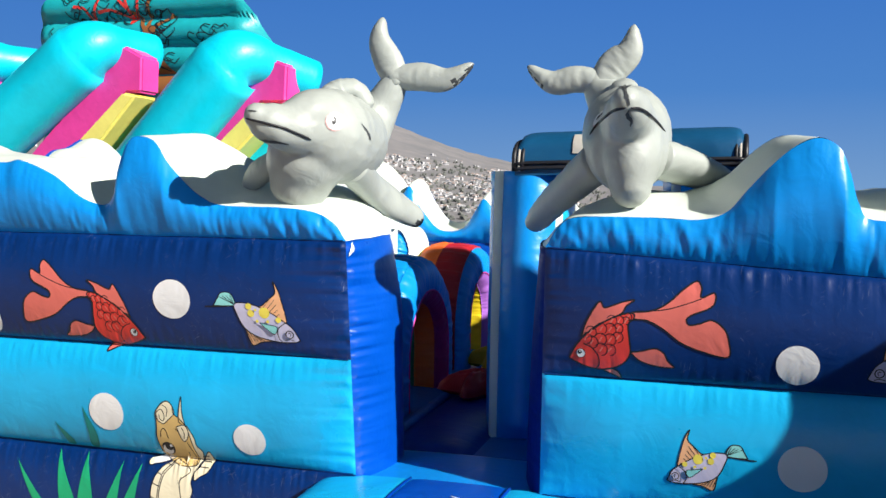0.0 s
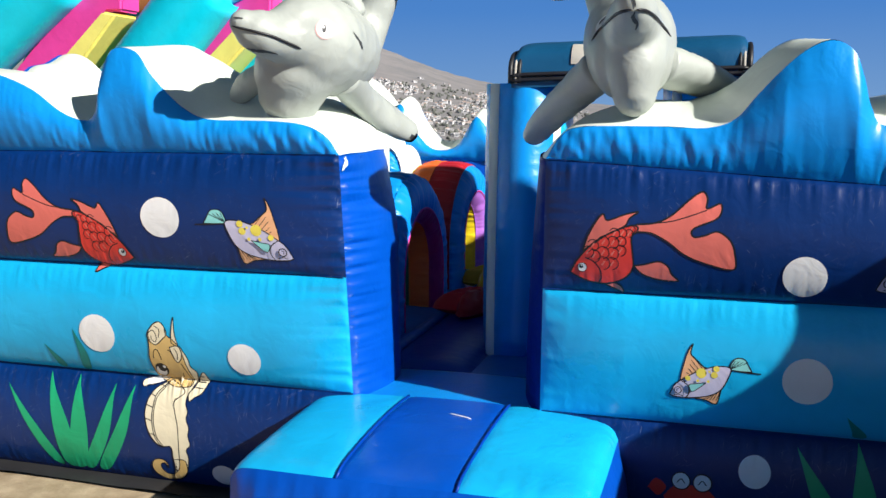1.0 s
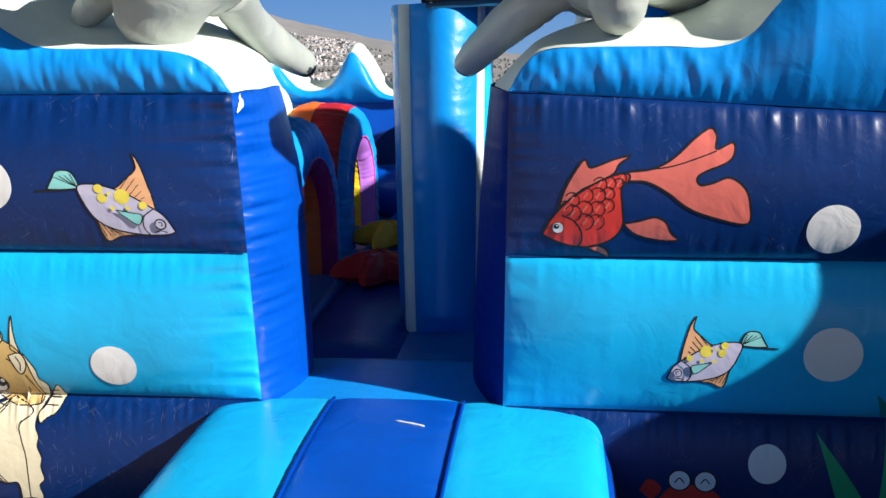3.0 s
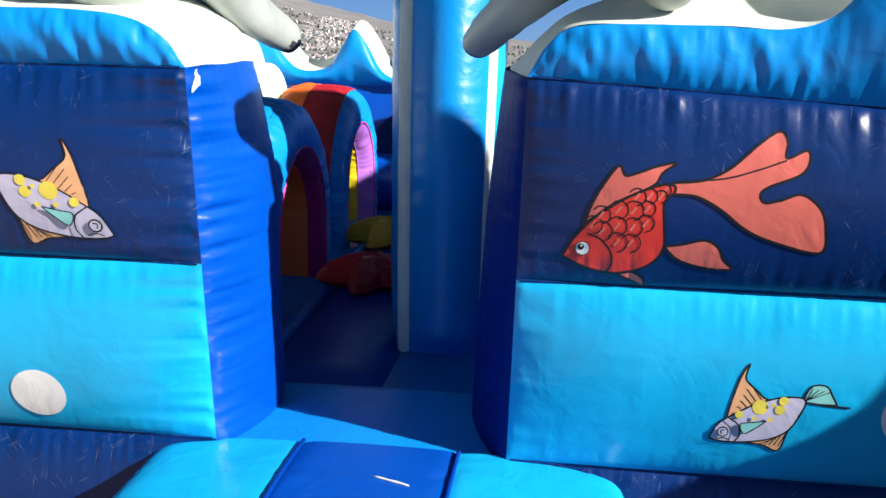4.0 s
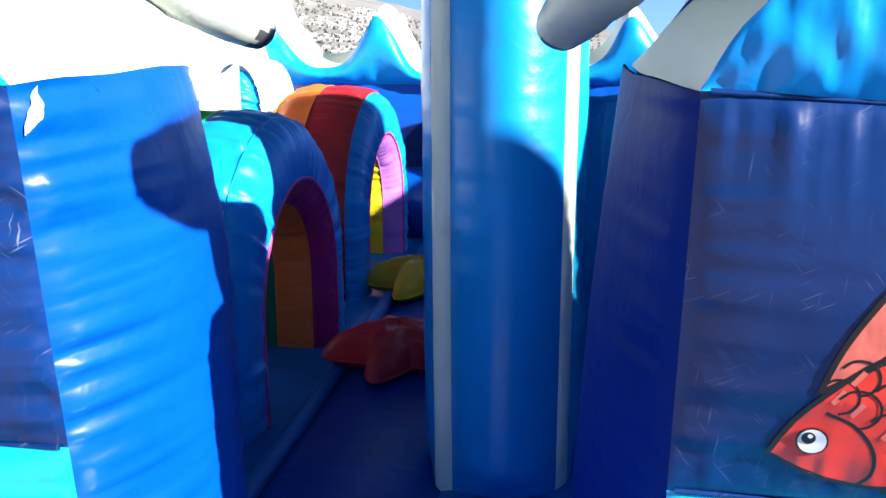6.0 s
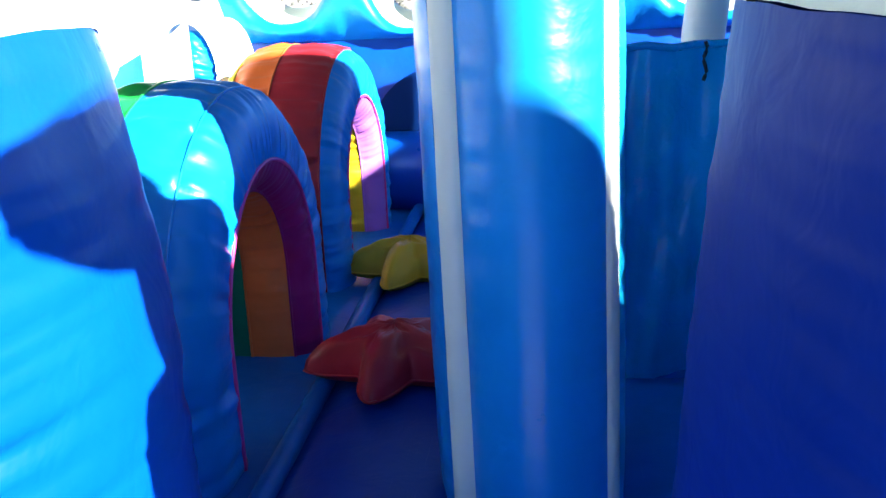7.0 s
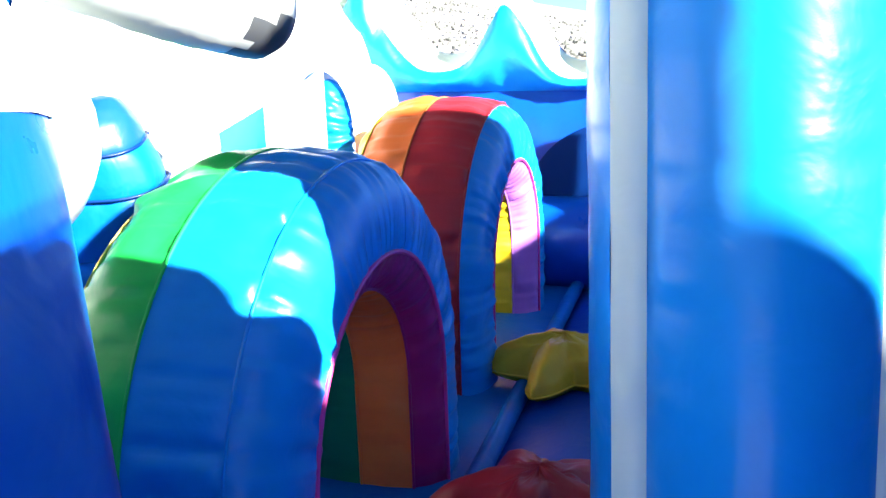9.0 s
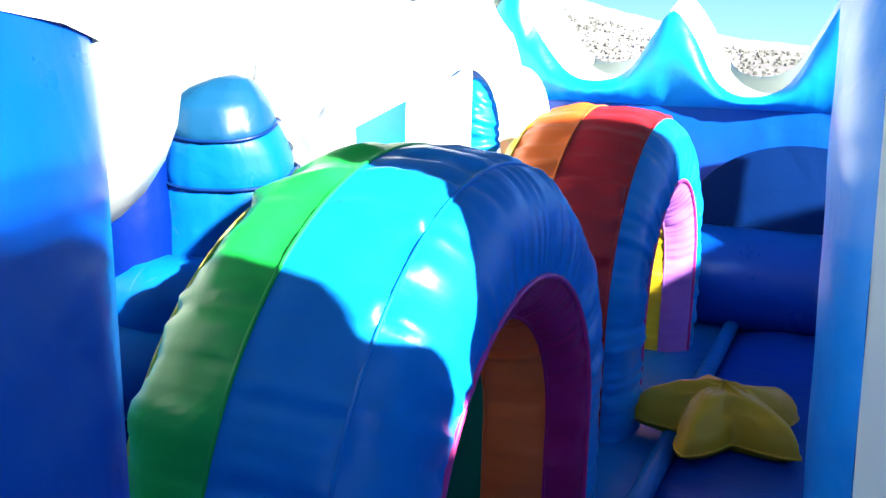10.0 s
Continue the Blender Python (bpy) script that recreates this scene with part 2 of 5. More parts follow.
def soft_box(x0, x1, y0, y1, z0, z1, r=0.05, bulge=0.0, n=10, fn=None):
    """A cushion-like box: faces swell by bulge, edges rounded by r."""
    bm = bmesh.new()
    c = Vector(((x0 + x1) / 2, (y0 + y1) / 2, (z0 + z1) / 2))
    h = Vector(((x1 - x0) / 2, (y1 - y0) / 2, (z1 - z0) / 2))
    bmesh.ops.create_cube(bm, size=2)
    bmesh.ops.subdivide_edges(bm, edges=bm.edges[:], cuts=n, use_grid_fill=True)
    for v in bm.verts:
        q = v.co.copy()
        # spread the grid towards the edges
        q = Vector([math.copysign(abs(t) ** 0.8, t) for t in q])
        p = Vector((q.x * h.x, q.y * h.y, q.z * h.z))
        inner = Vector([max(-(hh - r), min(hh - r, t)) for t, hh in zip(p, h)])
        d = p - inner
        if d.length > 1e-6:
            d = d.normalized() * r
        out = inner + d
        if bulge:
            sx, sy, sz = (1 - min(1, abs(q[k])) ** 2 for k in range(3))
            if abs(q.x) > 0.999:
                out.x += math.copysign(bulge * math.sqrt(max(0, sy * sz)), q.x)
            if abs(q.y) > 0.999:
                out.y += math.copysign(bulge * math.sqrt(max(0, sx * sz)), q.y)
            if abs(q.z) > 0.999:
                out.z += math.copysign(bulge * math.sqrt(max(0, sx * sy)), q.z)
        v.co = c + out
        if fn:
            v.co = fn(v.co)
    return bm


def lerp_profile(table):
    xs = [a for a, _ in table]
    pts = smooth_line(table, len(table) * 10)
    px = [p[0] for p in pts]
    pz = [p[1] for p in pts]

    def f(x):
        return float(np.interp(x, px, pz))
    return f


# ---- ground, hills ----
def ground_z(r):
    return -0.10 if r < 30 else -0.10 - 42 * (1 - math.exp(-((r - 30) / 500) ** 1.3))


def build_ground():
    radii = [0, 1.5, 3, 4.5, 6, 8, 11, 15, 20, 30, 45, 70, 110, 170, 260, 400, 600, 900, 1400, 2200, 3400, 4800]
    bm = bmesh.new()
    n = 64
    rings = []
    for r in radii:
        ring = []
        for k in range(n):
            a = 2 * math.pi * k / n
            h = 0 if r > 40 else 0.010 * noise.noise(Vector((r * math.cos(a), r * math.sin(a), 3)))
            ring.append(bm.verts.new((r * math.cos(a), 3 + r * math.sin(a), ground_z(r) + h - 0.004)))
        rings.append(ring)
    for a, b in zip(rings[1:], rings[2:]):
        for k in range(n):
            bm.faces.new((a[k], b[k], b[(k + 1) % n], a[(k + 1) % n]))
    bm.faces.new(rings[1])
    for v in rings[0]:
        bm.verts.remove(v)
    g = part("ground", bm, SAND, None)
    tagged(g, "dry sandy earth under the inflatables", "ground", kind="structure")


def hill_z(x, y):
    """Ridge that falls from the west towards the plain in the north."""
    dirn = x / y
    crest = float(np.interp(dirn, [-1.6, -1.0, -0.62, -0.385, -0.36, -0.294, -0.236, -0.15, 0.1, 0.6], [380, 330, 250, 150, 133, 84, 56, 20, -25, -42]))
    crest += 6 * noise.noise(Vector((dirn * 40, 1.0, 0))) + 2.5 * noise.noise(Vector((dirn * 120, 4.0, 0)))
    f = (y - 900) / 1700
    f = max(0.0, min(1.0, f))
    lump = 10 * noise.noise(Vector((x * 0.006, y * 0.006, 2))) + 4 * noise.noise(Vector((x * 0.02, y * 0.02, 5)))
    return -44 + (crest * 1.3 + 44) * f ** 1.25 + lump * math.sin(math.pi * f)


def build_hills():
    def fn(u, v):
        y = 900 + 1700 * v
        x = (-1.6 + 2.2 * u) * y
        return Vector((x, y, hill_z(x, y)))
    h = part("backdrop", sheet(fn, 200, 36), HAZED_HILL, None)
    tagged(h, "bare haze-greyed scrub hillside falling to a plain", "hills", kind="structure")
    rng = random.Random(5)
    bm = bmesh.new()
    made = 0
    while made < 1300:
        y = rng.uniform(1150, 2150)
        d = rng.uniform(-0.46, -0.20) if rng.random() < 0.85 else rng.uniform(-0.9, 0.1)
        x = d * y
        if noise.noise(Vector((x * 0.008, y * 0.006, 9))) < -0.08:
            continue
        z = hill_z(x, y)
        if z > 75:
            continue
        w, dd, hh = rng.uniform(3.5, 8), rng.uniform(4, 7), rng.uniform(2.2, 4.5)
        a = rng.uniform(-0.5, 0.5)
        q = [Vector((x + math.cos(a) * sx * w / 2 - math.sin(a) * sy * dd / 2, y + math.sin(a) * sx * w / 2 + math.cos(a) * sy * dd / 2, 0)) for sx, sy in ((-1, -1), (1, -1), (1, 1), (-1, 1))]
        lo = [bm.verts.new(p + Vector((0, 0, z - 5))) for p in q]
        hi = [bm.verts.new(p + Vector((0, 0, z + hh))) for p in q]
        tiled = rng.random() < 0.35
        for k in range(4):
            bm.faces.new((lo[k], lo[(k + 1) % 4], hi[(k + 1) % 4], hi[k])).material_index = 0
        if tiled:
            top = bm.verts.new((x, y, z + hh + 2.2))
            for k in range(4):
                bm.faces.new((hi[k], hi[(k + 1) % 4], top)).material_index = 1
        else:
            bm.faces.new(hi).material_index = 0
        # window openings as flat quads off the near wall, dark greyed by painted haze
        for s in (-0.28, 0.0, 0.28):
            p = Vector((x, y, 0)) + Vector((math.cos(a), math.sin(a), 0)) * (s * w) + Vector((math.sin(a), -math.cos(a), 0)) * (dd / 2 + 0.1)
            ax = Vector((math.cos(a), math.sin(a), 0)) * 0.8
            zz = z + hh * 0.55
            bm.faces.new([bm.verts.new(p - ax + Vector((0, 0, zz - 0.9))), bm.verts.new(p + ax + Vector((0, 0, zz - 0.9))),
                          bm.verts.new(p + ax + Vector((0, 0, zz + 0.9))), bm.verts.new(p - ax + Vector((0, 0, zz + 0.9)))]).material_index = 2
        made += 1
    t = part("hillside_town", bm, [HAZED_STUCCO, HAZED_ROOFT, HAZED_GLAZING], None, smooth=False)
    tagged(t, "haze-greyed white stucco houses scattered over the hillside", "houses", kind="stuff")
    bm = bmesh.new()
    for k in range(1500):
        y = rng.uniform(1000, 2100)
        x = rng.uniform(-0.5, 0.0) * y
        z = hill_z(x, y)
        if z > 60:
            continue
        r = rng.uniform(1.6, 4)
        c = bmesh.ops.create_icosphere(bm, subdivisions=1, radius=r, matrix=Matrix.Translation((x, y, z + r * 0.5)))
        for v in c["verts"]:
            v.co += Vector((rng.uniform(-1, 1), rng.uniform(-1, 1), rng.uniform(-1, 1))) * r * 0.3
    t = part("hillside_trees", bm, HAZED_LEAF, None, smooth=False)
    tagged(t, "dark olive trees between far houses", "trees", kind="stuff")


def build_mat():
    def fn(u, v):
        x = -3.4 + 6.9 * u
        y = 4.37 + 0.03 * noise.noise(Vector((x * 1.3, 0, 4))) + 5.2 * v
        return Vector((x, y, -0.088 + 0.012 * abs(noise.noise(Vector((x * 4, y * 4, 1)))) * (v < 0.2)))
    m = part("ground_sheet", sheet(fn, 90, 60), RUBBER, None)
    tagged(m, "black protective ground sheet showing under the walls", "ground sheet", kind="structure")


# ---- the front walls ----
BANDS = (-0.10, 0.42, 0.93, 1.44)
LEFT_TOP = lerp_profile([(-3.2, 1.60), (-2.75, 1.86), (-2.45, 1.80), (-2.12, 1.765), (-2.01, 1.775), (-1.84, 1.71), (-1.70, 1.61), (-1.58, 1.575), (-1.52, 1.63), (-1.47, 1.78), (-1.41, 1.875),
                         (-1.30, 1.865), (-1.23, 1.77), (-1.16, 1.69), (-1.08, 1.62), (-0.97, 1.582), (-0.70, 1.577), (-0.54, 1.56), (-0.45, 1.51), (-0.40, 1.44)])
RIGHT_TOP = lerp_profile([(0.45, 1.44), (0.50, 1.52), (0.58, 1.56), (0.84, 1.565), (1.03, 1.56), (1.13, 1.59), (1.20, 1.67), (1.28, 1.76), (1.36, 1.83), (1.44, 1.86),
                          (1.51, 1.825), (1.55, 1.73), (1.58, 1.63), (1.64, 1.57), (1.9, 1.60), (2.15, 1.78), (2.3, 1.84), (2.45, 1.66), (2.6, 1.57), (3.2, 1.6)])


class FrontWall:
    """One of the two walls beside the entrance. s: +1 if it runs to +x from its inner corner."""

    def __init__(self, inner, s, top, bulge, seed, toe, flare):
        self.inner, self.s, self.top, self.bulge, self.seed, self.toe, self.flare = inner, s, top, bulge, seed, toe, flare
        self.back = 5.015 if s < 0 else 5.015
        self.end = inner + s * 2.6

    def base_y(self, z):
        return 4.48 - 0.075 * (z - 0.42)

    def seam_z(self, x):
        """The upper panel's top seam; on the right wall it sags outwards."""
        return 1.44 - (0.06 * min(1.6, max(0.0, x - 0.44)) if self.s > 0 else 0.0)

    def corner_x(self, z):
        return self.inner - self.s * 0.02 * (0.93 - z)

    def face_y(self, x, z, lift=0.0):
        """The swollen front at x, z."""
        d = max(0.0, self.s * (x - self.corner_x(z)))
        k = 0 if z < BANDS[1] else 1 if z < BANDS[2] else 2
        hi = self.seam_z(x) if k == 2 else BANDS[k + 1]
        v = (z - BANDS[k]) / (hi - BANDS[k])
        v = min(1.0, max(0.0, v))
        b = math.sin(math.pi * v) ** 0.55
        e = 0.66 * math.sin(min(1.0, d / 0.34) * math.pi / 2) ** 0.62 + 0.34 * math.sin(min(1.0, d / 1.15) * math.pi / 2)
        h = BANDS[k + 1] - BANDS[k]
        soft = 0.35 if k == 1 else 0.8
        w = soft * (pucker(x, v * h, self.seed + k, 0.008, 0.05, 38) + pucker(x, (1 - v) * h, self.seed + k + 9, 0.016, 0.055, 32)) + pucker(z, d, self.seed + 20, 0.020 if self.s < 0 else 0.006, 0.10, 34)
        w *= min(1.0, min(v, 1 - v) * 16) * min(1.0, d * 60)
        return self.base_y(z) - self.bulge * b * e - w - lift

    def back_y(self, v):
        return (4.91 if self.s < 0 else 4.985) + (self.back - (4.91 if self.s < 0 else 4.985)) * max(0.0, min(1.0, (v - 0.6) / 0.4)) ** 1.5

    def side_swell(self, w, v):
        return 0.058 * math.sin(math.pi * w) ** 0.6 * (0.80 + 0.20 * math.sin(math.pi * min(1.0, v))) + self.toe * w * (self.flare - (self.flare - 1) * min(1.0, v) - (1.5 if self.s < 0 else 0.2) * max(0.0, (v - 0.65) / 0.35) ** 1.5)

    def wave_bulge(self, x, v):
        d = max(0.0, self.s * (x - self.inner))
        big = min(0.085, 0.24 * (self.top(x) - 1.44) + 0.004)
        return big * math.sin(math.pi * (0.012 + 0.82 * v)) ** 0.8 * math.sin(min(1.0, d / 0.2) * math.pi / 2)

    def overhang(self, zt):
        """How far a tall crest leans out behind the wall."""
        return 0.04 * max(0.0, min(1.0, (zt - 1.60) / 0.2))

    def crown(self, x, w):
        """White top, from the front edge (w 0) to the back (w 1)."""
        d = max(0.0, self.s * (x - self.inner))
        zt = self.top(x + self.s * 0.19 * w * max(0.0, min(1.0, (d - 0.30) / 0.35)))
        rise = max(0.035, 0.10 - 0.45 * max(0.0, zt - 1.57)) * math.sin(math.pi / 2 * min(1.0, w * 1.25)) * min(1.0, 0.05 + d / 0.30) - 0.14 * max(0.0, min(1.0, (zt - 1.6) / 0.2)) * max(0.0, (w - 0.5) * 2)
        y0 = self.base_y(1.44) + 0.005 - self.wave_bulge(x, 1.0)
        y = y0 + (self.back + self.overhang(zt) - y0) * w
        xs = x
        xs -= self.s * self.side_swell(w, 1.0) * math.exp(-d / 0.05)
        return Vector((xs, y, zt + rise - 0.02 * max(0, w - 0.8) ** 2 * 25 * math.exp(-d / 0.1) + 0.006 * noise.noise(Vector((x * 6, w * 4, self.seed)))))


def build_front_wall(W, label):
    s = W.s
    t = thing("inflatable_wall", (W.inner + W.end) / 2, 4.7, -0.1, label, "bouncy castle wall", "walls beside the entrance")
    names = ("lower_panel", "middle_panel", "upper_panel")
    mats = (NAVY, CYAN, NAVY)
    for k in range(3):
        def fn(u, v, k=k):
            z = BANDS[k] + (BANDS[k + 1] - BANDS[k]) * v
            x0 = W.corner_x(z)
            x = x0 + (W.end - x0) * u
            hi = W.seam_z(x) if k == 2 else BANDS[k + 1]
            z = BANDS[k] + (hi - BANDS[k]) * v
            zz = min(max(z, BANDS[k] + 1e-5), hi - 1e-5)
            return Vector((x, W.face_y(x, zz), z))
        panel = part(names[k], sheet(fn, 340, 60 if k == 2 else 40), mats[k], t)

        # dark sewn seam above each panel
        def seam(u, v, k=k):
            z = BANDS[k + 1]
            x0 = W.corner_x(z) + s * 0.01
            x = x0 + (W.end - x0) * u
            z = W.seam_z(x) if k == 2 else z
            return Vector((x, W.base_y(z) - 0.002 - 0.004 * math.sin(math.pi * v), z + 0.004 * (v - 0.5) * 2))
        part("seam", sheet(seam, 120, 4), NAVY, panel)

    def wave(u, v):
        x = W.corner_x(1.44) + (W.end - W.corner_x(1.44)) * u
        zt = max(1.441, W.top(x))
        z0 = W.seam_z(x)
        z = z0 + (zt - z0) * v
        d = max(0.0, s * (x - W.inner))
        b = W.wave_bulge(x, v)
        low = math.exp(-max(0.0, zt - 1.57) / 0.09)
        fold = noise.noise(Vector((x * 20 + 1.2 * v, v * 0.8, W.seed))) + 0.5 * noise.noise(Vector((x * 46, v * 1.5, W.seed + 4)))
        g = 0.011 * (0.18 + 0.82 * low) * fold * math.sin(math.pi * v) ** 0.6
        g += (pucker(x, v * (zt - 1.44), W.seed + 31, 0.008, 0.03, 36) + pucker(x, (1 - v) * (zt - 1.44), W.seed + 33, 0.008, 0.03, 44)) * min(1, min(v, 1 - v) * 9)
        g *= min(1.0, d * 20)
        return Vector((x, W.base_y(1.44) - b - g + 0.005 * v, z))
    part("wave_front", sheet(wave, 320, 24), AZURE, t, "azure wave shape with gathered edges")

    def top(u, v):
        return W.crown(W.corner_x(1.44) + (W.end - W.corner_x(1.44)) * u, v)
    part("wave_top", sheet(top, 200, 14), WHITE, t, "white wave crest")

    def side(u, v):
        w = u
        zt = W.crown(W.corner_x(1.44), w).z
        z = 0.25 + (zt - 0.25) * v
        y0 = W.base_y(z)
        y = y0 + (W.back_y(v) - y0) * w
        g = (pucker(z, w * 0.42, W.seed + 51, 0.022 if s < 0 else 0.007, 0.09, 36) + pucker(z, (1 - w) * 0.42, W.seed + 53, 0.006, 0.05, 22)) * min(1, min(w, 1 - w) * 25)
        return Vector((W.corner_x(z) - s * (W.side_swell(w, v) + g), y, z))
    # the right panel turns from the sun; its shade is put into the blue
    part("side_panel", sheet(side, 34, 150), ROYAL if s < 0 else DEEP, t, "blue side panel with small gathers, shade in the right one's colour")

    if s < 0:
        def tab(u, v):
            q = side(0.065 - 0.055 * v + (u - 0.5) * 0.035 * math.sin(math.pi * v), 0.995 - 0.05 * v)
            return Vector((q.x + 0.004, q.y, q.z))
        part("crest_tab", sheet(tab, 6, 16), WHITE, t, "small white tab at the upper corner")
        # the white crest rolls over the back of the wall
        roll = [Vector((W.inner - 0.035 - 0.60 * i / 20, 5.03, 1.405 + 0.03 * i / 20)) for i in range(21)]
        part("crest_end", tube(roll, [0.035, 0.075] + [0.095] * 19, 20, wrinkle=0.02), WHITE, t, "white crest end rolled over the corner")

    def back(u, v):
        x = W.inner + (W.end - W.inner) * u
        c = W.crown(x, 1.0)
        z = -0.1 + (c.z + 0.1) * v
        d = s * (x - W.inner)
        vs = max(0.0, (z - 0.25) / max(0.1, c.z - 0.25))
        xb = x - s * W.side_swell(1.0, vs) * max(0.0, 1 - d / 0.3) + (W.corner_x(z) - W.inner) * max(0.0, 1 - d / 0.3)
        return Vector((xb, W.back_y(vs) + W.overhang(c.z - 0.035) * max(0.0, (vs - 0.75) / 0.25) + 0.05 * math.sin(math.pi * (v * 3 % 1)) * min(1.0, d / 0.25), z))
    part("back_panel", sheet(back, 120, 36), ROYAL, t)

    def endp(u, v):
        x = W.end
        z = -0.1 + (W.crown(x, u).z + 0.1) * v
        return Vector((x + s * 0.06 * math.sin(math.pi * u), W.base_y(z) + (W.back - W.base_y(z)) * u, z))
    part("end_panel", sheet(endp, 10, 20), ROYAL, t)
    return t


# ---- printed pictures that follow the swollen panels ----
class Print:
    def __init__(self, W, to_wall, turn=False):
        self.W, self.to, self.bm, self.level = W, to_wall, bmesh.new(), 0

    def place(self, p, lift):
        x, z = self.to(p)
        y = self.W.face_y(x, z, lift)
        return Vector((x, y, z))

    def fill(self, pts, mat, n=0, step=0.009):
        """A closed outline (smoothed) filled with one colour."""
        self.level += 1
        lift = 0.0021 + 0.00003 * self.level
        loop = smooth_line(list(pts) + [pts[0]], len(pts) * 5)[:-1] if n == 0 else [np.array(p, float) for p in pts]
        tmp = bmesh.new()
        vs = [tmp.verts.new((*self.to(p), 0)) for p in loop]
        es = [tmp.edges.new((vs[i], vs[(i + 1) % len(vs)])) for i in range(len(vs))]
        bmesh.ops.triangle_fill(tmp, edges=es, use_beauty=True)
        for _ in range(6):
            long = [e for e in tmp.edges if e.calc_length() > step and len(e.link_faces) == 2]
            if not long:
                break
            bmesh.ops.subdivide_edges(tmp, edges=long, cuts=1)
            bmesh.ops.triangulate(tmp, faces=tmp.faces[:])
        mp = {}
        for v in tmp.verts:
            mp[v] = self.bm.verts.new((v.co.x, self.W.face_y(v.co.x, v.co.y, lift), v.co.y))
        for f in tmp.faces:
            try:
                self.bm.faces.new([mp[v] for v in f.verts]).material_index = mat
            except ValueError:
                pass
        tmp.free()

    def disc(self, c, r, mat, k=26, ry=None):
        ry = ry or r
        self.level += 22
        pts = [(c[0] + r * math.cos(2 * math.pi * i / k), c[1] + ry * math.sin(2 * math.pi * i / k)) for i in range(k)]
        self.fill(pts, mat, n=1)

    def stroke(self, pts, width, mat, closed=False, smooth=True):
        self.level += 1
        lift = 0.0023 + 0.00003 * self.level
        P = list(pts) + ([pts[0]] if closed else [])
        L = smooth_line(P, len(P) * 7) if smooth else [np.array(p, float) for p in P]
        Q = [np.array(self.to(p)) for p in L]
        prev = None
        for i, q in enumerate(Q):
            d = Q[min(i + 1, len(Q) - 1)] - Q[max(i - 1, 0)]
            d = d / (np.linalg.norm(d) + 1e-9)
            nrm = np.array((-d[1], d[0])) * width / 2
            a, b = q + nrm, q - nrm
            va = self.bm.verts.new((a[0], self.W.face_y(a[0], a[1], lift), a[1]))
            vb = self.bm.verts.new((b[0], self.W.face_y(b[0], b[1], lift), b[1]))
            if prev:
                self.bm.faces.new((prev[0], va, vb, prev[1])).material_index = mat
            prev = (va, vb)

    def done(self, name, mats, parent, label):
        bmesh.ops.recalc_face_normals(self.bm, faces=self.bm.faces[:])
        for f in self.bm.faces:
            if f.normal.y > 0:
                f.normal_flip()
        return part(name, self.bm, mats, parent, label)


def mapper(cx, cy, x, z, sx, sz, turn=0.0):
    """Sketch units to wall metres about an anchor."""
    c, s = math.cos(turn), math.sin(turn)

    def f(p):
        a, b = (p[0] - cx) * sx, -(p[1] - cy) * sz
        return (x + a * c - b * s, z + a * s + b * c)
    return f


def goldfish(W, parent, to):
    P = Print(W, to)
    tail = [(540, 305), (640, 292), (720, 250), (800, 175), (860, 135), (885, 165), (885, 215), (945, 190), (955, 225), (930, 265), (840, 305),
            (815, 330), (830, 355), (880, 345), (940, 325), (1000, 365), (1025, 430), (1022, 510), (900, 490), (790, 450), (700, 385), (620, 345), (545, 338)]
    dorsal = [(272, 450), (300, 370), (345, 290), (375, 258), (395, 288), (440, 275), (490, 255), (552, 242), (510, 275), (485, 315), (400, 360), (330, 410)]
    anal = [(532, 515), (590, 505), (660, 487), (705, 510), (725, 550), (755, 585), (660, 582), (580, 558)]
    belly = [(385, 622), (430, 612), (470, 630), (480, 663), (430, 642)]
    body = [(205, 570), (240, 505), (285, 450), (350, 390), (430, 345), (510, 312), (550, 315), (548, 340), (522, 370), (528, 450), (532, 520), (500, 575), (430, 612), (350, 620), (270, 600)]
    for shape in (tail, dorsal, anal, belly):
        P.fill(shape, 1)
        P.stroke(shape, 0.0065, 2, True)
    P.stroke([(560, 300), (700, 285), (800, 255), (885, 222)], 0.004, 2)
    P.fill(body, 0)
    P.stroke(body, 0.0065, 2, True)
    P.stroke([(285, 485), (330, 505), (362, 545), (368, 590), (350, 620)], 0.0045, 2)
    rows = [(300, 455, 30), (325, 420, 30), (380, 400, 30), (435, 355, 28), (475, 350, 24), (520, 330, 20), (330, 475, 34), (378, 455, 32), (428, 400, 32), (470, 392, 26),
            (510, 350, 20), (380, 510, 34), (428, 455, 32), (468, 440, 28), (425, 510, 32)]
    for x, y, r in rows:
        P.stroke([(x + r * math.cos(a), y + r * math.sin(a)) for a in (-2.6, -1.9, -1.2, -0.5, 0.2, 0.9, 1.5)], 0.0032, 2)
        P.stroke([(x - 8, y + 12), (x + 8, y - 12)], 0.006, 1, smooth=False)
    P.disc((270, 538), 25, 2)
    P.disc((270, 538), 22, 3)
    P.disc((264, 532), 11, 2)
    P.disc((266, 528), 4, 3)
    return P.done("goldfish_picture", [P_RED, P_CORAL, BLACK, P_WHITE], parent, "printed red goldfish with coral fins and black outlines")


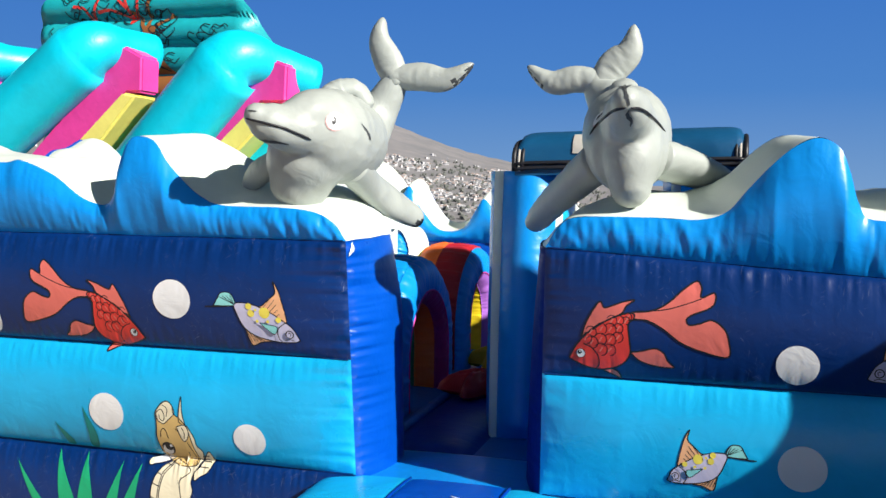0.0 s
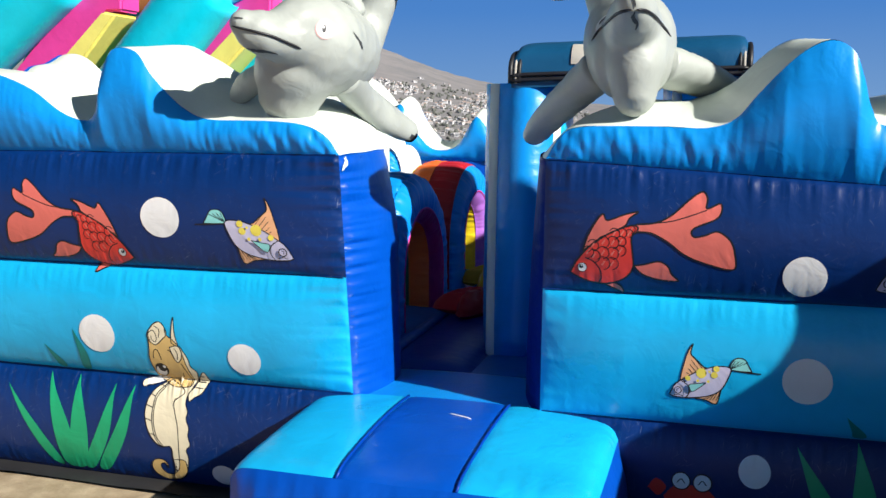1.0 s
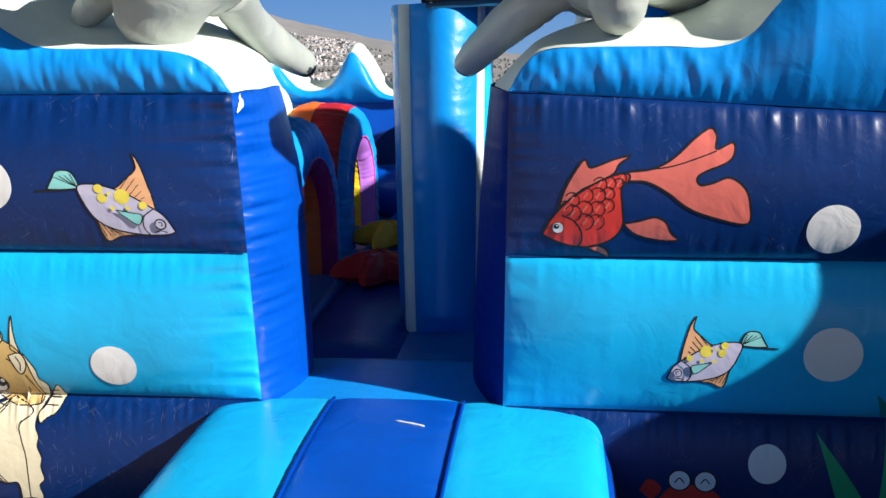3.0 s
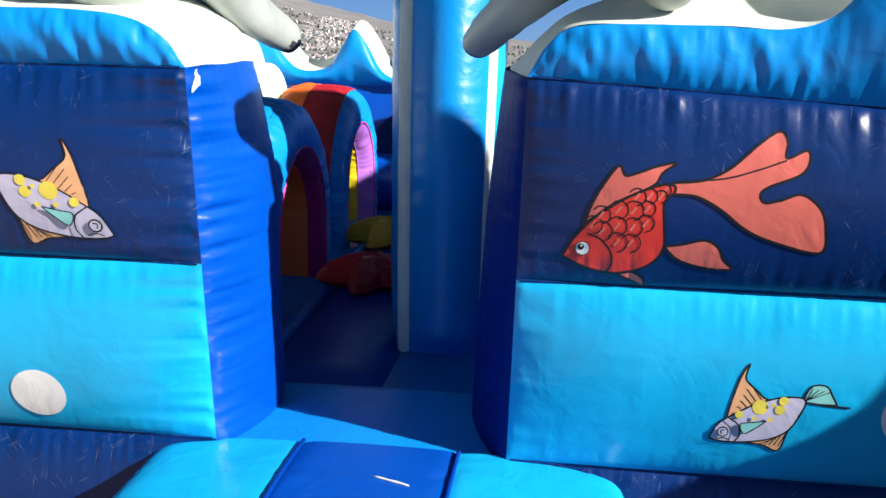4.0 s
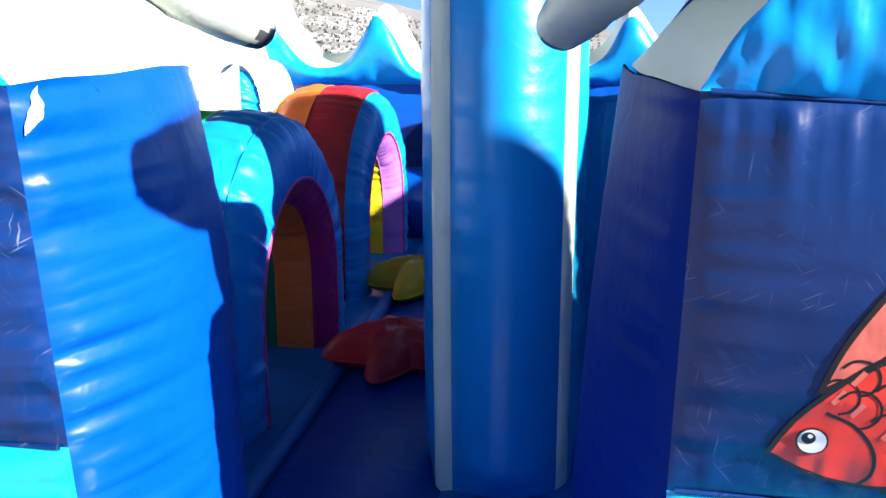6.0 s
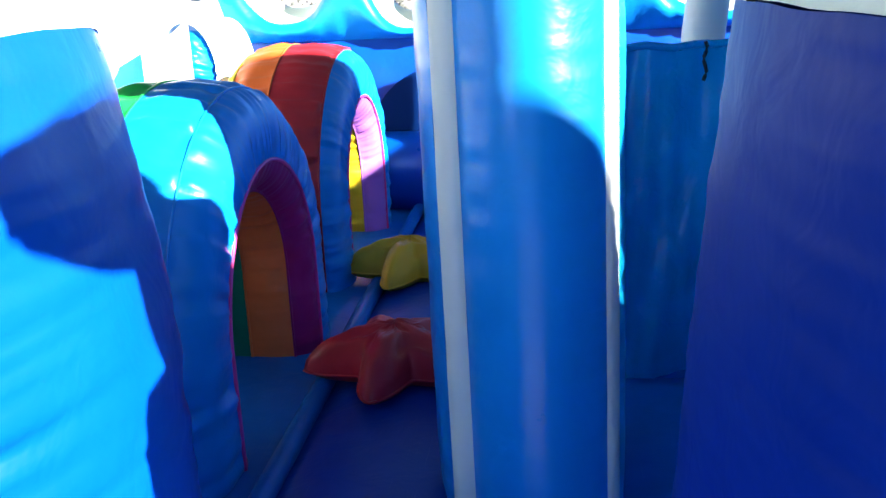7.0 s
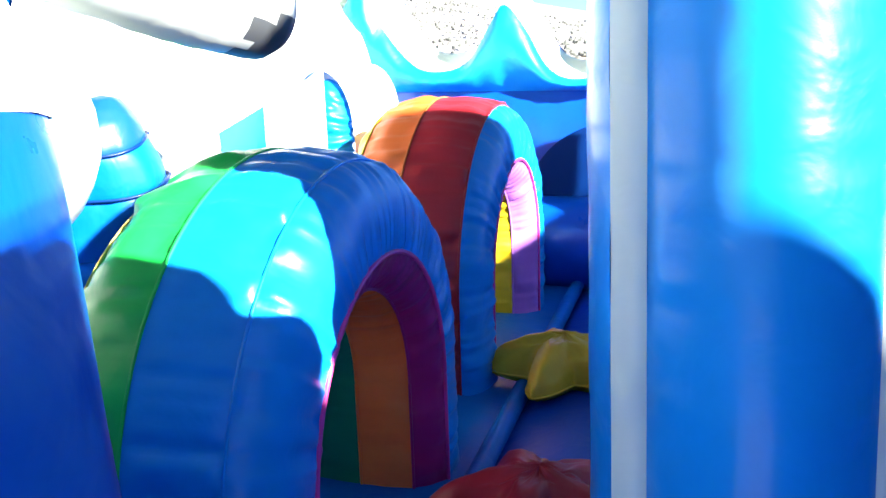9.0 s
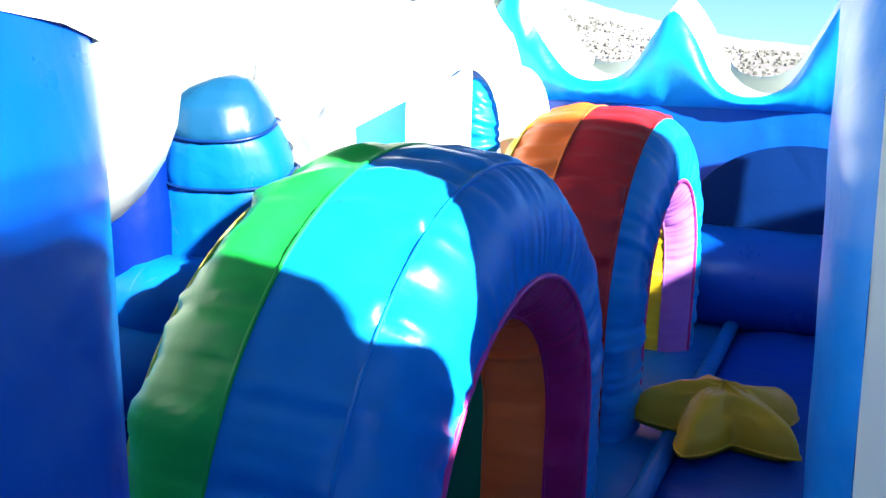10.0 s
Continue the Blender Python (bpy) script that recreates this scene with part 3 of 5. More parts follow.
def silver_fish(W, parent, to):
    P = Print(W, to)
    top_fin = [(330, 254), (372, 262), (402, 240), (424, 218), (418, 186), (438, 225), (455, 312), (420, 290)]
    low_fin = [(303, 292), (322, 330), (336, 382), (370, 372), (412, 364), (350, 340)]
    fan = [(228, 264), (240, 244), (254, 224), (284, 226), (297, 258), (270, 264)]
    body = [(490, 362), (472, 325), (440, 300), (400, 275), (350, 256), (310, 252), (294, 260), (300, 285), (322, 330), (360, 355), (420, 368), (470, 368)]
    for shape, m in ((top_fin, 1), (low_fin, 1), (fan, 2)):
        P.fill(shape, m)
        P.stroke(shape, 0.0045, 3, True, smooth=True)
    P.stroke([(297, 262), (250, 266), (200, 268)], 0.005, 3)
    for k in range(5):
        P.stroke([(384 + 11 * k, 266 + 5 * k), (416 + 5 * k, 226 + 14 * k)], 0.0022, 3)
        P.stroke([(316 + 9 * k, 312 + 11 * k), (338 + 10 * k, 372 - k)], 0.0022, 3)
    for k in range(4):
        P.stroke([(294, 258), (246 + 12 * k, 236 - 2 * k)], 0.0022, 3)
    P.fill(body, 0)
    P.stroke(body, 0.0045, 3, True)
    for x, y, r in ((388, 280, 17), (346, 283, 11), (340, 262, 10), (431, 300, 9), (398, 306, 5), (365, 306, 5), (362, 272, 4)):
        P.disc((x, y), r, 4, 14)
    arm = [(372, 310), (404, 316), (426, 322), (416, 344), (392, 328)]
    P.fill(arm, 2)
    P.stroke(arm, 0.003, 3, True)
    P.stroke([(452, 308), (430, 325), (426, 350), (436, 368)], 0.004, 3)
    P.disc((462, 343), 13, 3, 16)
    P.disc((462, 343), 10, 0, 16)
    P.stroke([(458, 338), (466, 340), (464, 348)], 0.003, 3)
    P.stroke([(446, 362), (460, 358), (474, 362)], 0.003, 3)
    return P.done("silver_fish_picture", [P_LILAC, P_PEACH, P_MINT, BLACK, P_YELLOW], parent, "printed lilac fish with yellow spots and peach fins")


def seahorse(W, parent, to):
    P = Print(W, to)
    back = [(262, 605), (276, 628), (279, 642), (290, 655), (284, 680), (276, 700), (275, 715), (281, 728), (280, 742), (287, 758), (286, 772), (291, 790), (284, 802), (288, 820), (283, 850), (270, 868), (255, 870), (262, 840), (266, 790), (262, 750), (250, 720), (256, 700)]
    fin = [(290, 668), (302, 650), (309, 668), (302, 690), (290, 700), (281, 709), (277, 696), (285, 684)]
    horn = [(246, 602), (246, 580), (248, 553), (251, 575), (254, 590), (259, 607)]
    tail = [(258, 828), (263, 850), (254, 862), (241, 862), (233, 853), (233, 844), (241, 840), (247, 850), (244, 838), (234, 833), (220, 838), (214, 852), (220, 868), (240, 877), (262, 873), (278, 862), (284, 845), (280, 825)]
    plates = [(234, 684), (218, 694), (206, 710), (200, 728), (199, 750), (204, 770), (212, 788), (226, 802), (240, 806), (226, 790), (217, 760), (216, 735), (219, 712), (230, 695)]
    body = [(238, 680), (262, 688), (268, 698), (253, 715), (257, 735), (265, 760), (269, 800), (269, 840), (262, 852), (258, 830), (254, 803), (236, 805), (222, 790), (214, 760), (213, 735), (216, 710), (226, 695)]
    head = [(202, 606), (200, 595), (204, 584), (212, 572), (222, 567), (232, 574), (236, 588), (250, 597), (263, 612), (271, 640), (279, 670), (276, 684), (250, 690), (228, 686), (212, 678), (206, 660), (202, 640), (203, 622)]
    snout = [(224, 675), (200, 684), (189, 689), (184, 696), (188, 702), (197, 698), (213, 692), (231, 681)]
    ear = [(242, 612), (256, 606), (264, 613), (264, 628), (257, 639), (250, 632)]
    for shape, m in ((fin, 1), (back, 1), (tail, 0), (horn, 1), (plates, 1), (body, 1), (head, 0), (snout, 3), (ear, 1)):
        P.fill(shape, m)
        P.stroke(shape, 0.0045, 2, True)
    crown = [(203, 606), (200, 595), (205, 583), (213, 572), (223, 567), (232, 574), (237, 587), (228, 600), (216, 612)]
    P.fill(crown, 1)
    P.stroke(crown, 0.0045, 2, True)
    for pts in (((207, 610), (202, 594), (211, 585), (218, 596), (216, 606), (209, 603), (208, 596)), ((213, 576), (223, 582), (222, 597)), ((210, 640), (211, 628), (216, 621), (221, 626), (225, 640)), ((256, 676), (262, 668), (262, 660)),
                ((250, 632), (246, 622), (239, 617)), ((252, 612), (257, 622), (256, 634)), ((262, 640), (272, 660), (278, 684)), ((288, 664), (302, 660)), ((287, 674), (304, 672)), ((285, 684), (302, 682)),
                ((206, 712), (216, 714)), ((199, 732), (213, 735)), ((201, 758), (215, 760)), ((210, 785), (224, 786)), ((220, 692), (230, 694))):
        P.stroke(pts, 0.0040, 2)
    P.disc((223, 661), 13, 2, 22)
    P.disc((222, 664), 10, 3, 20)
    P.disc((225, 657), 8, 2, 18)
    P.disc((229, 654), 3, 3, 12)
    P.disc((189, 695), 4, 1, 14, 6)
    return P.done("seahorse_picture", [P_GOLD, P_CREAM, BLACK, P_WHITE], parent, "printed gold and cream seahorse")


def bubble(W, parent, x, z, rx, rz):
    P = Print(W, lambda p: p)
    P.disc((x, z), rx, 0, 36, rz)
    return P.done("bubble_picture", [P_WHITE], parent, "printed white bubble")


def weed(W, parent, x, z, s, blades):
    P = Print(W, lambda p: (x + s * p[0], z + p[1]))
    for tip, base, w, hi in blades:
        mid = ((tip[0] + base[0]) / 2 + 0.02, (tip[1] + base[1]) / 2 - 0.02)
        out = [(tip[0], tip[1]), (mid[0] + w, mid[1]), (base[0] + w * 0.9, base[1]), (base[0] - w * 0.9, base[1]), (mid[0] - w, mid[1])]
        P.fill(out, 1 if hi else 0)
    return P.done("seaweed_picture", [P_GREEN, P_DKGREEN], parent, "printed green seaweed blades")


def crab(W, parent, x, z):
    P = Print(W, lambda p: (x + p[0], z + p[1]))
    P.fill([(-0.10, 0.0), (-0.05, 0.05), (0.05, 0.05), (0.10, 0.0), (0.06, -0.05), (-0.06, -0.05)], 0)
    P.fill([(-0.16, 0.03), (-0.13, 0.07), (-0.09, 0.04), (-0.12, 0.0)], 0)
    for sx in (-0.035, 0.045):
        P.disc((sx, 0.07), 0.037, 2, 20)
        P.disc((sx, 0.07), 0.032, 1, 20)
        P.stroke([(sx - 0.015, 0.062), (sx, 0.078), (sx + 0.015, 0.062)], 0.004, 2)
    return P.done("crab_picture", [P_RED, P_WHITE, BLACK], parent, "printed red crab with round white eyes")


# ---- entrance step and floor ----
def build_step():
    t = thing("entrance_step", 0.07, 4.1, -0.1, "inflated blue step with cyan sides before the entrance", "step")
    x0, x1 = -0.57, 0.75
    y0, y1 = 3.74, 4.50

    def top(xa, xb, n):
        def fn(u, v):
            x = xa + (xb - xa) * u
            y = y0 + (y1 - y0) * v
            e = (x - x0) / (x1 - x0)
            z = 0.365 + 0.055 * math.sin(math.pi * min(1, max(0, e))) ** 0.5 * math.sin(math.pi * min(1.0, v * 0.72 + 0.06)) ** 0.6 + 0.02 * v
            side = min(x - x0, x1 - x)
            z -= 0.035 * math.exp(-side / 0.025) + 0.016 * math.exp(-v / 0.04)
            x = 0.09 + (x - 0.09) * (1 - 0.012 * (1 - v) ** 4)
            d = min(u, 1 - u) * (xb - xa)
            z += -0.008 * math.exp(-d / 0.02)
            z += pucker(y, d, n * 3.0, 0.006, 0.05) * min(1, d * 40) + pucker(x, (v) * 0.7, n + 5, 0.006, 0.06) * min(1, v * 12)
            return Vector((x, y - 0.045 * math.sin(math.pi * min(1, max(0, e))) ** 0.7 * (1 - v) ** 2, z))
        return fn
    cuts = [x0, -0.135, 0.30, x1]
    tops = []
    for k, (m, lab) in enumerate(((CYAN, "cyan top panel"), (ROYAL, "royal blue middle panel"), (CYAN, "cyan top panel"))):
        tops.append(part("top_panel", sheet(top(cuts[k], cuts[k + 1], k), 34, 40), m, t, lab))
    for xc in cuts[1:3]:
        line = []
        for i in range(25):
            v = i / 24
            p = top(cuts[0], cuts[3], 9)((xc - x0) / (x1 - x0), v)
            line.append(p + Vector((0, 0, 0.001)))
        part("piping", tube(line, [0.006] * 25, 8), LANE_BLUE, tops[1])

    mark = [top(x0, x1, 9)((0.101 + 0.10 * i / 8 - x0) / (x1 - x0), 0.734 - 0.045 * i / 8) + Vector((0, 0, 0.0015)) for i in range(9)]
    part("rub_mark", tube(mark, [0.0015, 0.003, 0.0035, 0.003, 0.0035, 0.004, 0.003, 0.003, 0.0012], 6), P_WHITE, tops[1], "pale rub mark")

    def front(u, v):
        j = top(x0, x1, 9)(u, 0.0)
        x = j.x
        z = -0.10 + (j.z + 0.10) * v
        y = j.y - 0.06 * math.sin(math.pi * v) ** 0.8 * min(1, min(u, 1 - u) * 8 + 0.2)
        y -= pucker(x, (1 - v) * 0.46, 71, 0.010, 0.07, 22) * min(1, (1 - v) * 10)
        return Vector((x, y, z))
    part("front_panel", sheet(front, 90, 20), ROYAL, t)
    for s, xe in ((-1, x0), (1, x1)):
        def sd(u, v, s=s, xe=xe):
            j = top(x0, x1, 9)(0.0 if s < 0 else 1.0, u)
            y = j.y
            z = -0.10 + (j.z + 0.10) * v
            return Vector((j.x + s * 0.05 * math.sin(math.pi * v) * min(1, min(u, 1 - u) * 6), y, z))
        part("side_panel", sheet(sd, 30, 16), ROYAL, t)
    return t


def build_floor():
    t = thing("inflatable_floor", -0.4, 6.7, -0.1, "blue inflated floor in long padded lanes", "bouncy castle floor", kind="structure")

    def lane(xa, xb, ya, yb, z, h, seed, nu=30, nv=60):
        def fn(u, v):
            x = xa + (xb - xa) * u
            y = ya + (yb - ya) * v
            e = max(0.0, 1 - abs(2 * u - 1) ** 2.4) ** 0.8
            f = min(1.0, min(v, 1 - v) * (yb - ya) / 0.10) ** 0.6
            return Vector((x, y, z - h + h * e * f + pucker(y, min(u, 1 - u) * (xb - xa), seed, 0.004, 0.05) * min(1, min(u, 1 - u) * 20)))
        return sheet(fn, nu, nv)
    part("entry_mat", lane(-0.48, 0.52, 4.40, 5.04, 0.415, 0.035, 1), AZURE, t, "azure entry mat")
    part("side_mat", lane(-0.03, 1.2, 5.02, 6.3, 0.40, 0.03, 2), FLOOR_BLUE, t)
    part("lane", lane(-0.50, -0.02, 5.00, 8.3, 0.42, 0.05, 3, 30, 90), LANE_BLUE, t, "dark blue lane between stepping stars")
    part("side_lane", lane(-1.60, -0.51, 4.80, 8.3, 0.415, 0.03, 4, 30, 90), FLOOR_BLUE, t, "lighter blue lane under the arches")
    line = [Vector((-0.47 - 0.045 * i / 40, 5.0 + 3.3 * i / 40, 0.405)) for i in range(41)]
    part("piping", tube(line, [0.028] * 41, 10, wrinkle=0.04), FLOOR_BLUE, t)
    part("right_lane", lane(-0.02, 3.2, 6.3, 8.4, 0.40, 0.03, 6), FLOOR_BLUE, t)

    def apron(u, v):
        a = [(-3.0, 4.9), (3.2, 4.9), (3.2, 9.3), (-3.0, 9.3)]
        k = int(min(3, u * 4))
        f = u * 4 - k
        p, q = a[k], a[(k + 1) % 4]
        return Vector((p[0] + (q[0] - p[0]) * f, p[1] + (q[1] - p[1]) * f, -0.1 + 0.44 * v))
    part("base_side", sheet(apron, 40, 4), ROYAL, t)


# ---- pillars ----
def build_pillar(x, y, w, d, top, label):
    t = thing("inflatable_pillar", x + w / 2, y + d / 2, 0.4, label, "pillar", "pillars behind the entrance")
    # corner strips and swollen panels, going round the plan
    strip = 0.043

    xa, xb, ya, yb = x, x + w, y, y + d

    def panel(p0, p1, nrm, bulge, seed, name, mat, n=14, lab=""):
        def fn(u, v):
            z = 0.36 + (top - 0.36) * v
            dd = min(u, 1 - u) * (Vector(p1) - Vector(p0)).length
            b = bulge * math.sin(math.pi * u) ** (0.8 if bulge > 0.06 else 0.7) * min(1.0, 0.25 + v / 0.10)
            g = (pucker(z, dd, seed, 0.013, 0.04, 24)) * min(1, dd * 50) + 0.003 * noise.noise(Vector((z * 8, u * 2, seed)))
            p = Vector(p0) + (Vector(p1) - Vector(p0)) * u + Vector(nrm) * (b + g)
            f = (p.x - xa) / w
            return Vector((p.x - 0.05 * v * (1 - f), p.y + 0.26 * v ** 1.2, z))
        part(name, sheet(fn, n, 110), mat, t, lab)
    panel((xa + strip, ya, 0), (xb - strip * 0.6, ya, 0), (0, -1, 0), 0.10, 1, "front_panel", AZURE, 28)
    panel((xa, ya + 0.004, 0), (xa + strip, ya, 0), (-0.1, -1, 0), 0.010, 2, "corner_strip", WHITE, 6, "white corner strip")
    panel((xb - strip * 0.6, ya, 0), (xb, ya + 0.05, 0), (0.3, -1, 0), 0.010, 3, "corner_strip", WHITE, 6, "white corner strip")
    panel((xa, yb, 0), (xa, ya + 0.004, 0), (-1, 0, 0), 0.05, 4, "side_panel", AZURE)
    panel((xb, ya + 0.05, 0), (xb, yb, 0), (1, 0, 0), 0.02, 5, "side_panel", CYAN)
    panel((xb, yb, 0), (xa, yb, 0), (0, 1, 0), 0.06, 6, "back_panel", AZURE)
    return t


def build_canopy():
    """A padded roof between the two pillars, edged with webbing."""
    t = thing("padded_canopy", 0.62, 6.0, 1.74, "dark teal padded canopy with black webbing on the pillars", "canopy")
    xa, xb, ya, yb = 0.05, 1.20, 5.60, 6.50

    def fn(u, v):
        # round the section from the lower front edge over the top to the lower back edge
        x = xa + (xb - xa) * u
        a = math.pi * v
        y = (ya + yb) / 2 - (yb - ya) / 2 * math.copysign(abs(math.cos(a)) ** 0.5, math.cos(a))
        lean = 0.5 * (0.14 * u)
        e = max(0.0, 1 - abs(2 * u - 1) ** 20) ** 0.5
        z = 1.735 + (0.185 + 0.055 * e) * math.sin(a) ** 0.45 + 0.03 * u
        z -= 0.035 * math.exp(-((u - 0.5) / 0.10) ** 2) * math.sin(a)
        return Vector((x, y + lean + 0.006 * noise.noise(Vector((x * 9, v * 9, 2))), z))
    pad = part("roof_pad", sheet(fn, 50, 40), TEAL, t)

    def under(u, v):
        return Vector((xa + (xb - xa) * u, ya + 0.01 + (yb - ya - 0.02) * v + 0.07 * u, 1.737 + 0.03 * u + 0.04 * math.sin(math.pi * u) * math.sin(math.pi * v)))
    part("underside", sheet(under, 12, 12), TEAL, t)
    for u0, offs in ((0.0, ((-0.004, BLACK, 0.013), (0.022, WEB_GREY, 0.008), (0.042, BLACK, 0.010))), (1.0, ((0.004, BLACK, 0.013), (-0.022, WEB_GREY, 0.008), (-0.042, BLACK, 0.010)))):
        for dx, m, r in offs:
            line = [fn(u0, 0.002 + 0.996 * i / 40) + Vector((dx, 0, 0.004)) for i in range(41)]
            line = [Vector((p.x, p.y - 0.006, p.z)) for p in line]
            part("webbing", tube(line, [r] * 41, 8), m, pad)
        gab = bmesh.new()
        ring = [gab.verts.new(fn(u0, i / 30)) for i in range(31)]
        gab.faces.new(ring)
        part("gable", gab, TEAL, t)
    for dz, m in ((0.004, BLACK), (0.030, BLACK)):
        line = [fn(i / 40, 0.004) + Vector((0, -0.010, dz)) for i in range(41)]
        part("webbing", tube(line, [0.011] * 41, 8), m, pad)

    def patch(u, v):
        p = fn(0.26 + 0.075 * u, 0.05 + 0.20 * v)
        return p + Vector((0, -0.006, 0.004))
    part("patch", sheet(patch, 8, 12), WEB_GREY, pad, "beige repair patch")
    return t


# ---- arches over the side lane ----
def build_arch(yc, xc, a, b, rm, ztop, stripes, label):
    """A fat padded hoop that spans the lane. stripes: (name, material, from, to, label) in degrees round its section:
    90 the outer side, 0 the face towards the lane, -90 the inner side."""
    t = thing("tunnel_arch", xc, yc, 0.39, label, "arch", "arches over the lane")
    zs = ztop - rm - b
    zf = 0.36
    leg = zs - zf
    arc = math.pi * rm
    total = 2 * leg + arc
    N = 300

    def frame_at(v):
        s = v * total
        if s < leg:
            return Vector((0, -1, 0)), Vector((xc, yc, zf + s))
        if s > leg + arc:
            return Vector((0, 1, 0)), Vector((xc, yc, zf + total - s))
        q = (s - leg) / arc * math.pi
        return Vector((0, -math.cos(q), math.sin(q))), Vector((xc, yc, zs))

    def section(th, v, g=0.0):
        c, s = math.cos(th), math.sin(th)
        px = math.copysign(abs(c) ** 0.72, c) * (a + g)
        pr = math.copysign(abs(s) ** 0.72, s) * (b + g)
        d, o = frame_at(v)
        return o + Vector((px, 0, 0)) + d * (rm + pr)

    made = []
    for k, (name, mat, a0, a1, lab) in enumerate(stripes):
        def fn(u, v, a0=a0, a1=a1, k=k):
            th = radians(a0 + (a1 - a0) * u)
            dd = min(u, 1 - u) * abs(a1 - a0) / 60 * 0.16
            inner = 0.012 if (a0 + a1) < 0 else 0.008
            g = pucker(v * total, dd, 3 + k + yc, 0.010 if a0 + a1 < -20 else 0.026, 0.045, 26) * min(1, dd * 60)
            g += 0.006 * noise.noise(Vector((v * total * 11, u * 1.5, k + 9))) * min(1, dd * 40)
            return section(th, v, g)
        made.append(part(name, sheet(fn, 16, N), mat, t, lab))
    for k, (name, mat, a0, a1, lab) in enumerate(stripes):
        line = [section(radians(a1), i / N, 0.001) for i in range(N + 1)]
        part("seam", tube(line, [0.0055 if abs(a1) < 25 else 0.0035] * (N + 1), 6), PINK if abs(a1) < 25 else mat, made[k])
    return t


# ---- star cushions ----
def build_star(x, y, z, R, h, turn, mat, label):
    t = thing("star_cushion", x, y, z, label, "cushion", "stepping stars")
    n = 120

    def arm(a):
        return 0.5 + 0.5 * math.cos(5 * (a - turn))     # 1 at a tip, 0 between two

    def rim(a):
        f = abs((((a - turn) / (2 * math.pi / 5)) % 1.0) - 0.5) * 2
        return R * (0.50 + 0.50 * (0.6 * f ** 1.3 + 0.4 * arm(a) ** 1.5))

    def fn(sgn):
        def g(u, v):
            a = 2 * math.pi * u
            r = rim(a) * v
            f = arm(a)
            puff = max(0.0, 1 - v ** 2.6) ** 0.55 * (1.0 - 0.10 * (1 - f) * math.sin(math.pi * v) - 0.12 * f * v)
            near = math.exp(-(1 - v) * r / 0.03)
            slack = 0.017 * noise.noise(Vector((math.cos(a) * 4 * v, math.sin(a) * 4 * v, 3.0 + x))) + 0.014 * near * noise.noise(Vector((a * 9, v * 2, 5.0 + x))) * min(1.0, (1 - v) * 8)
            k = 1.0 if sgn > 0 else 0.35
            zz = z + h * 0.34 + sgn * (h * puff * 0.66 * k) + (slack if sgn > 0 else 0)
            return Vector((x + r * math.cos(a), y + r * math.sin(a), zz))
        return g
    part("upper_side", sheet(fn(1), n, 30, True), mat, t)
    part("under_side", sheet(fn(-1), n, 8, True), mat, t)
    line = [Vector((x + rim(2 * math.pi * i / n) * math.cos(2 * math.pi * i / n), y + rim(2 * math.pi * i / n) * math.sin(2 * math.pi * i / n), z + h * 0.34)) for i in range(n + 1)]
    part("seam", tube(line, [0.004] * (n + 1), 5), mat, t)
    return t


# ---- walls round the play area ----
BACK_TOP = lerp_profile([(-2.6, 1.50), (-2.3, 1.30), (-2.05, 1.28), (-1.75, 1.38), (-1.60, 1.60), (-1.53, 1.67), (-1.44, 1.50), (-1.30, 1.33), (-1.18, 1.29), (-1.04, 1.33), (-0.94, 1.48),
                         (-0.87, 1.57), (-0.78, 1.47), (-0.68, 1.30), (-0.56, 1.25), (-0.42, 1.30), (-0.32, 1.48), (-0.24, 1.60), (-0.12, 1.44), (0.1, 1.27), (0.35, 1.34), (0.5, 1.56),
                         (0.7, 1.34), (1.0, 1.28), (1.4, 1.55), (1.8, 1.30), (2.4, 1.5), (3.2, 1.4)])


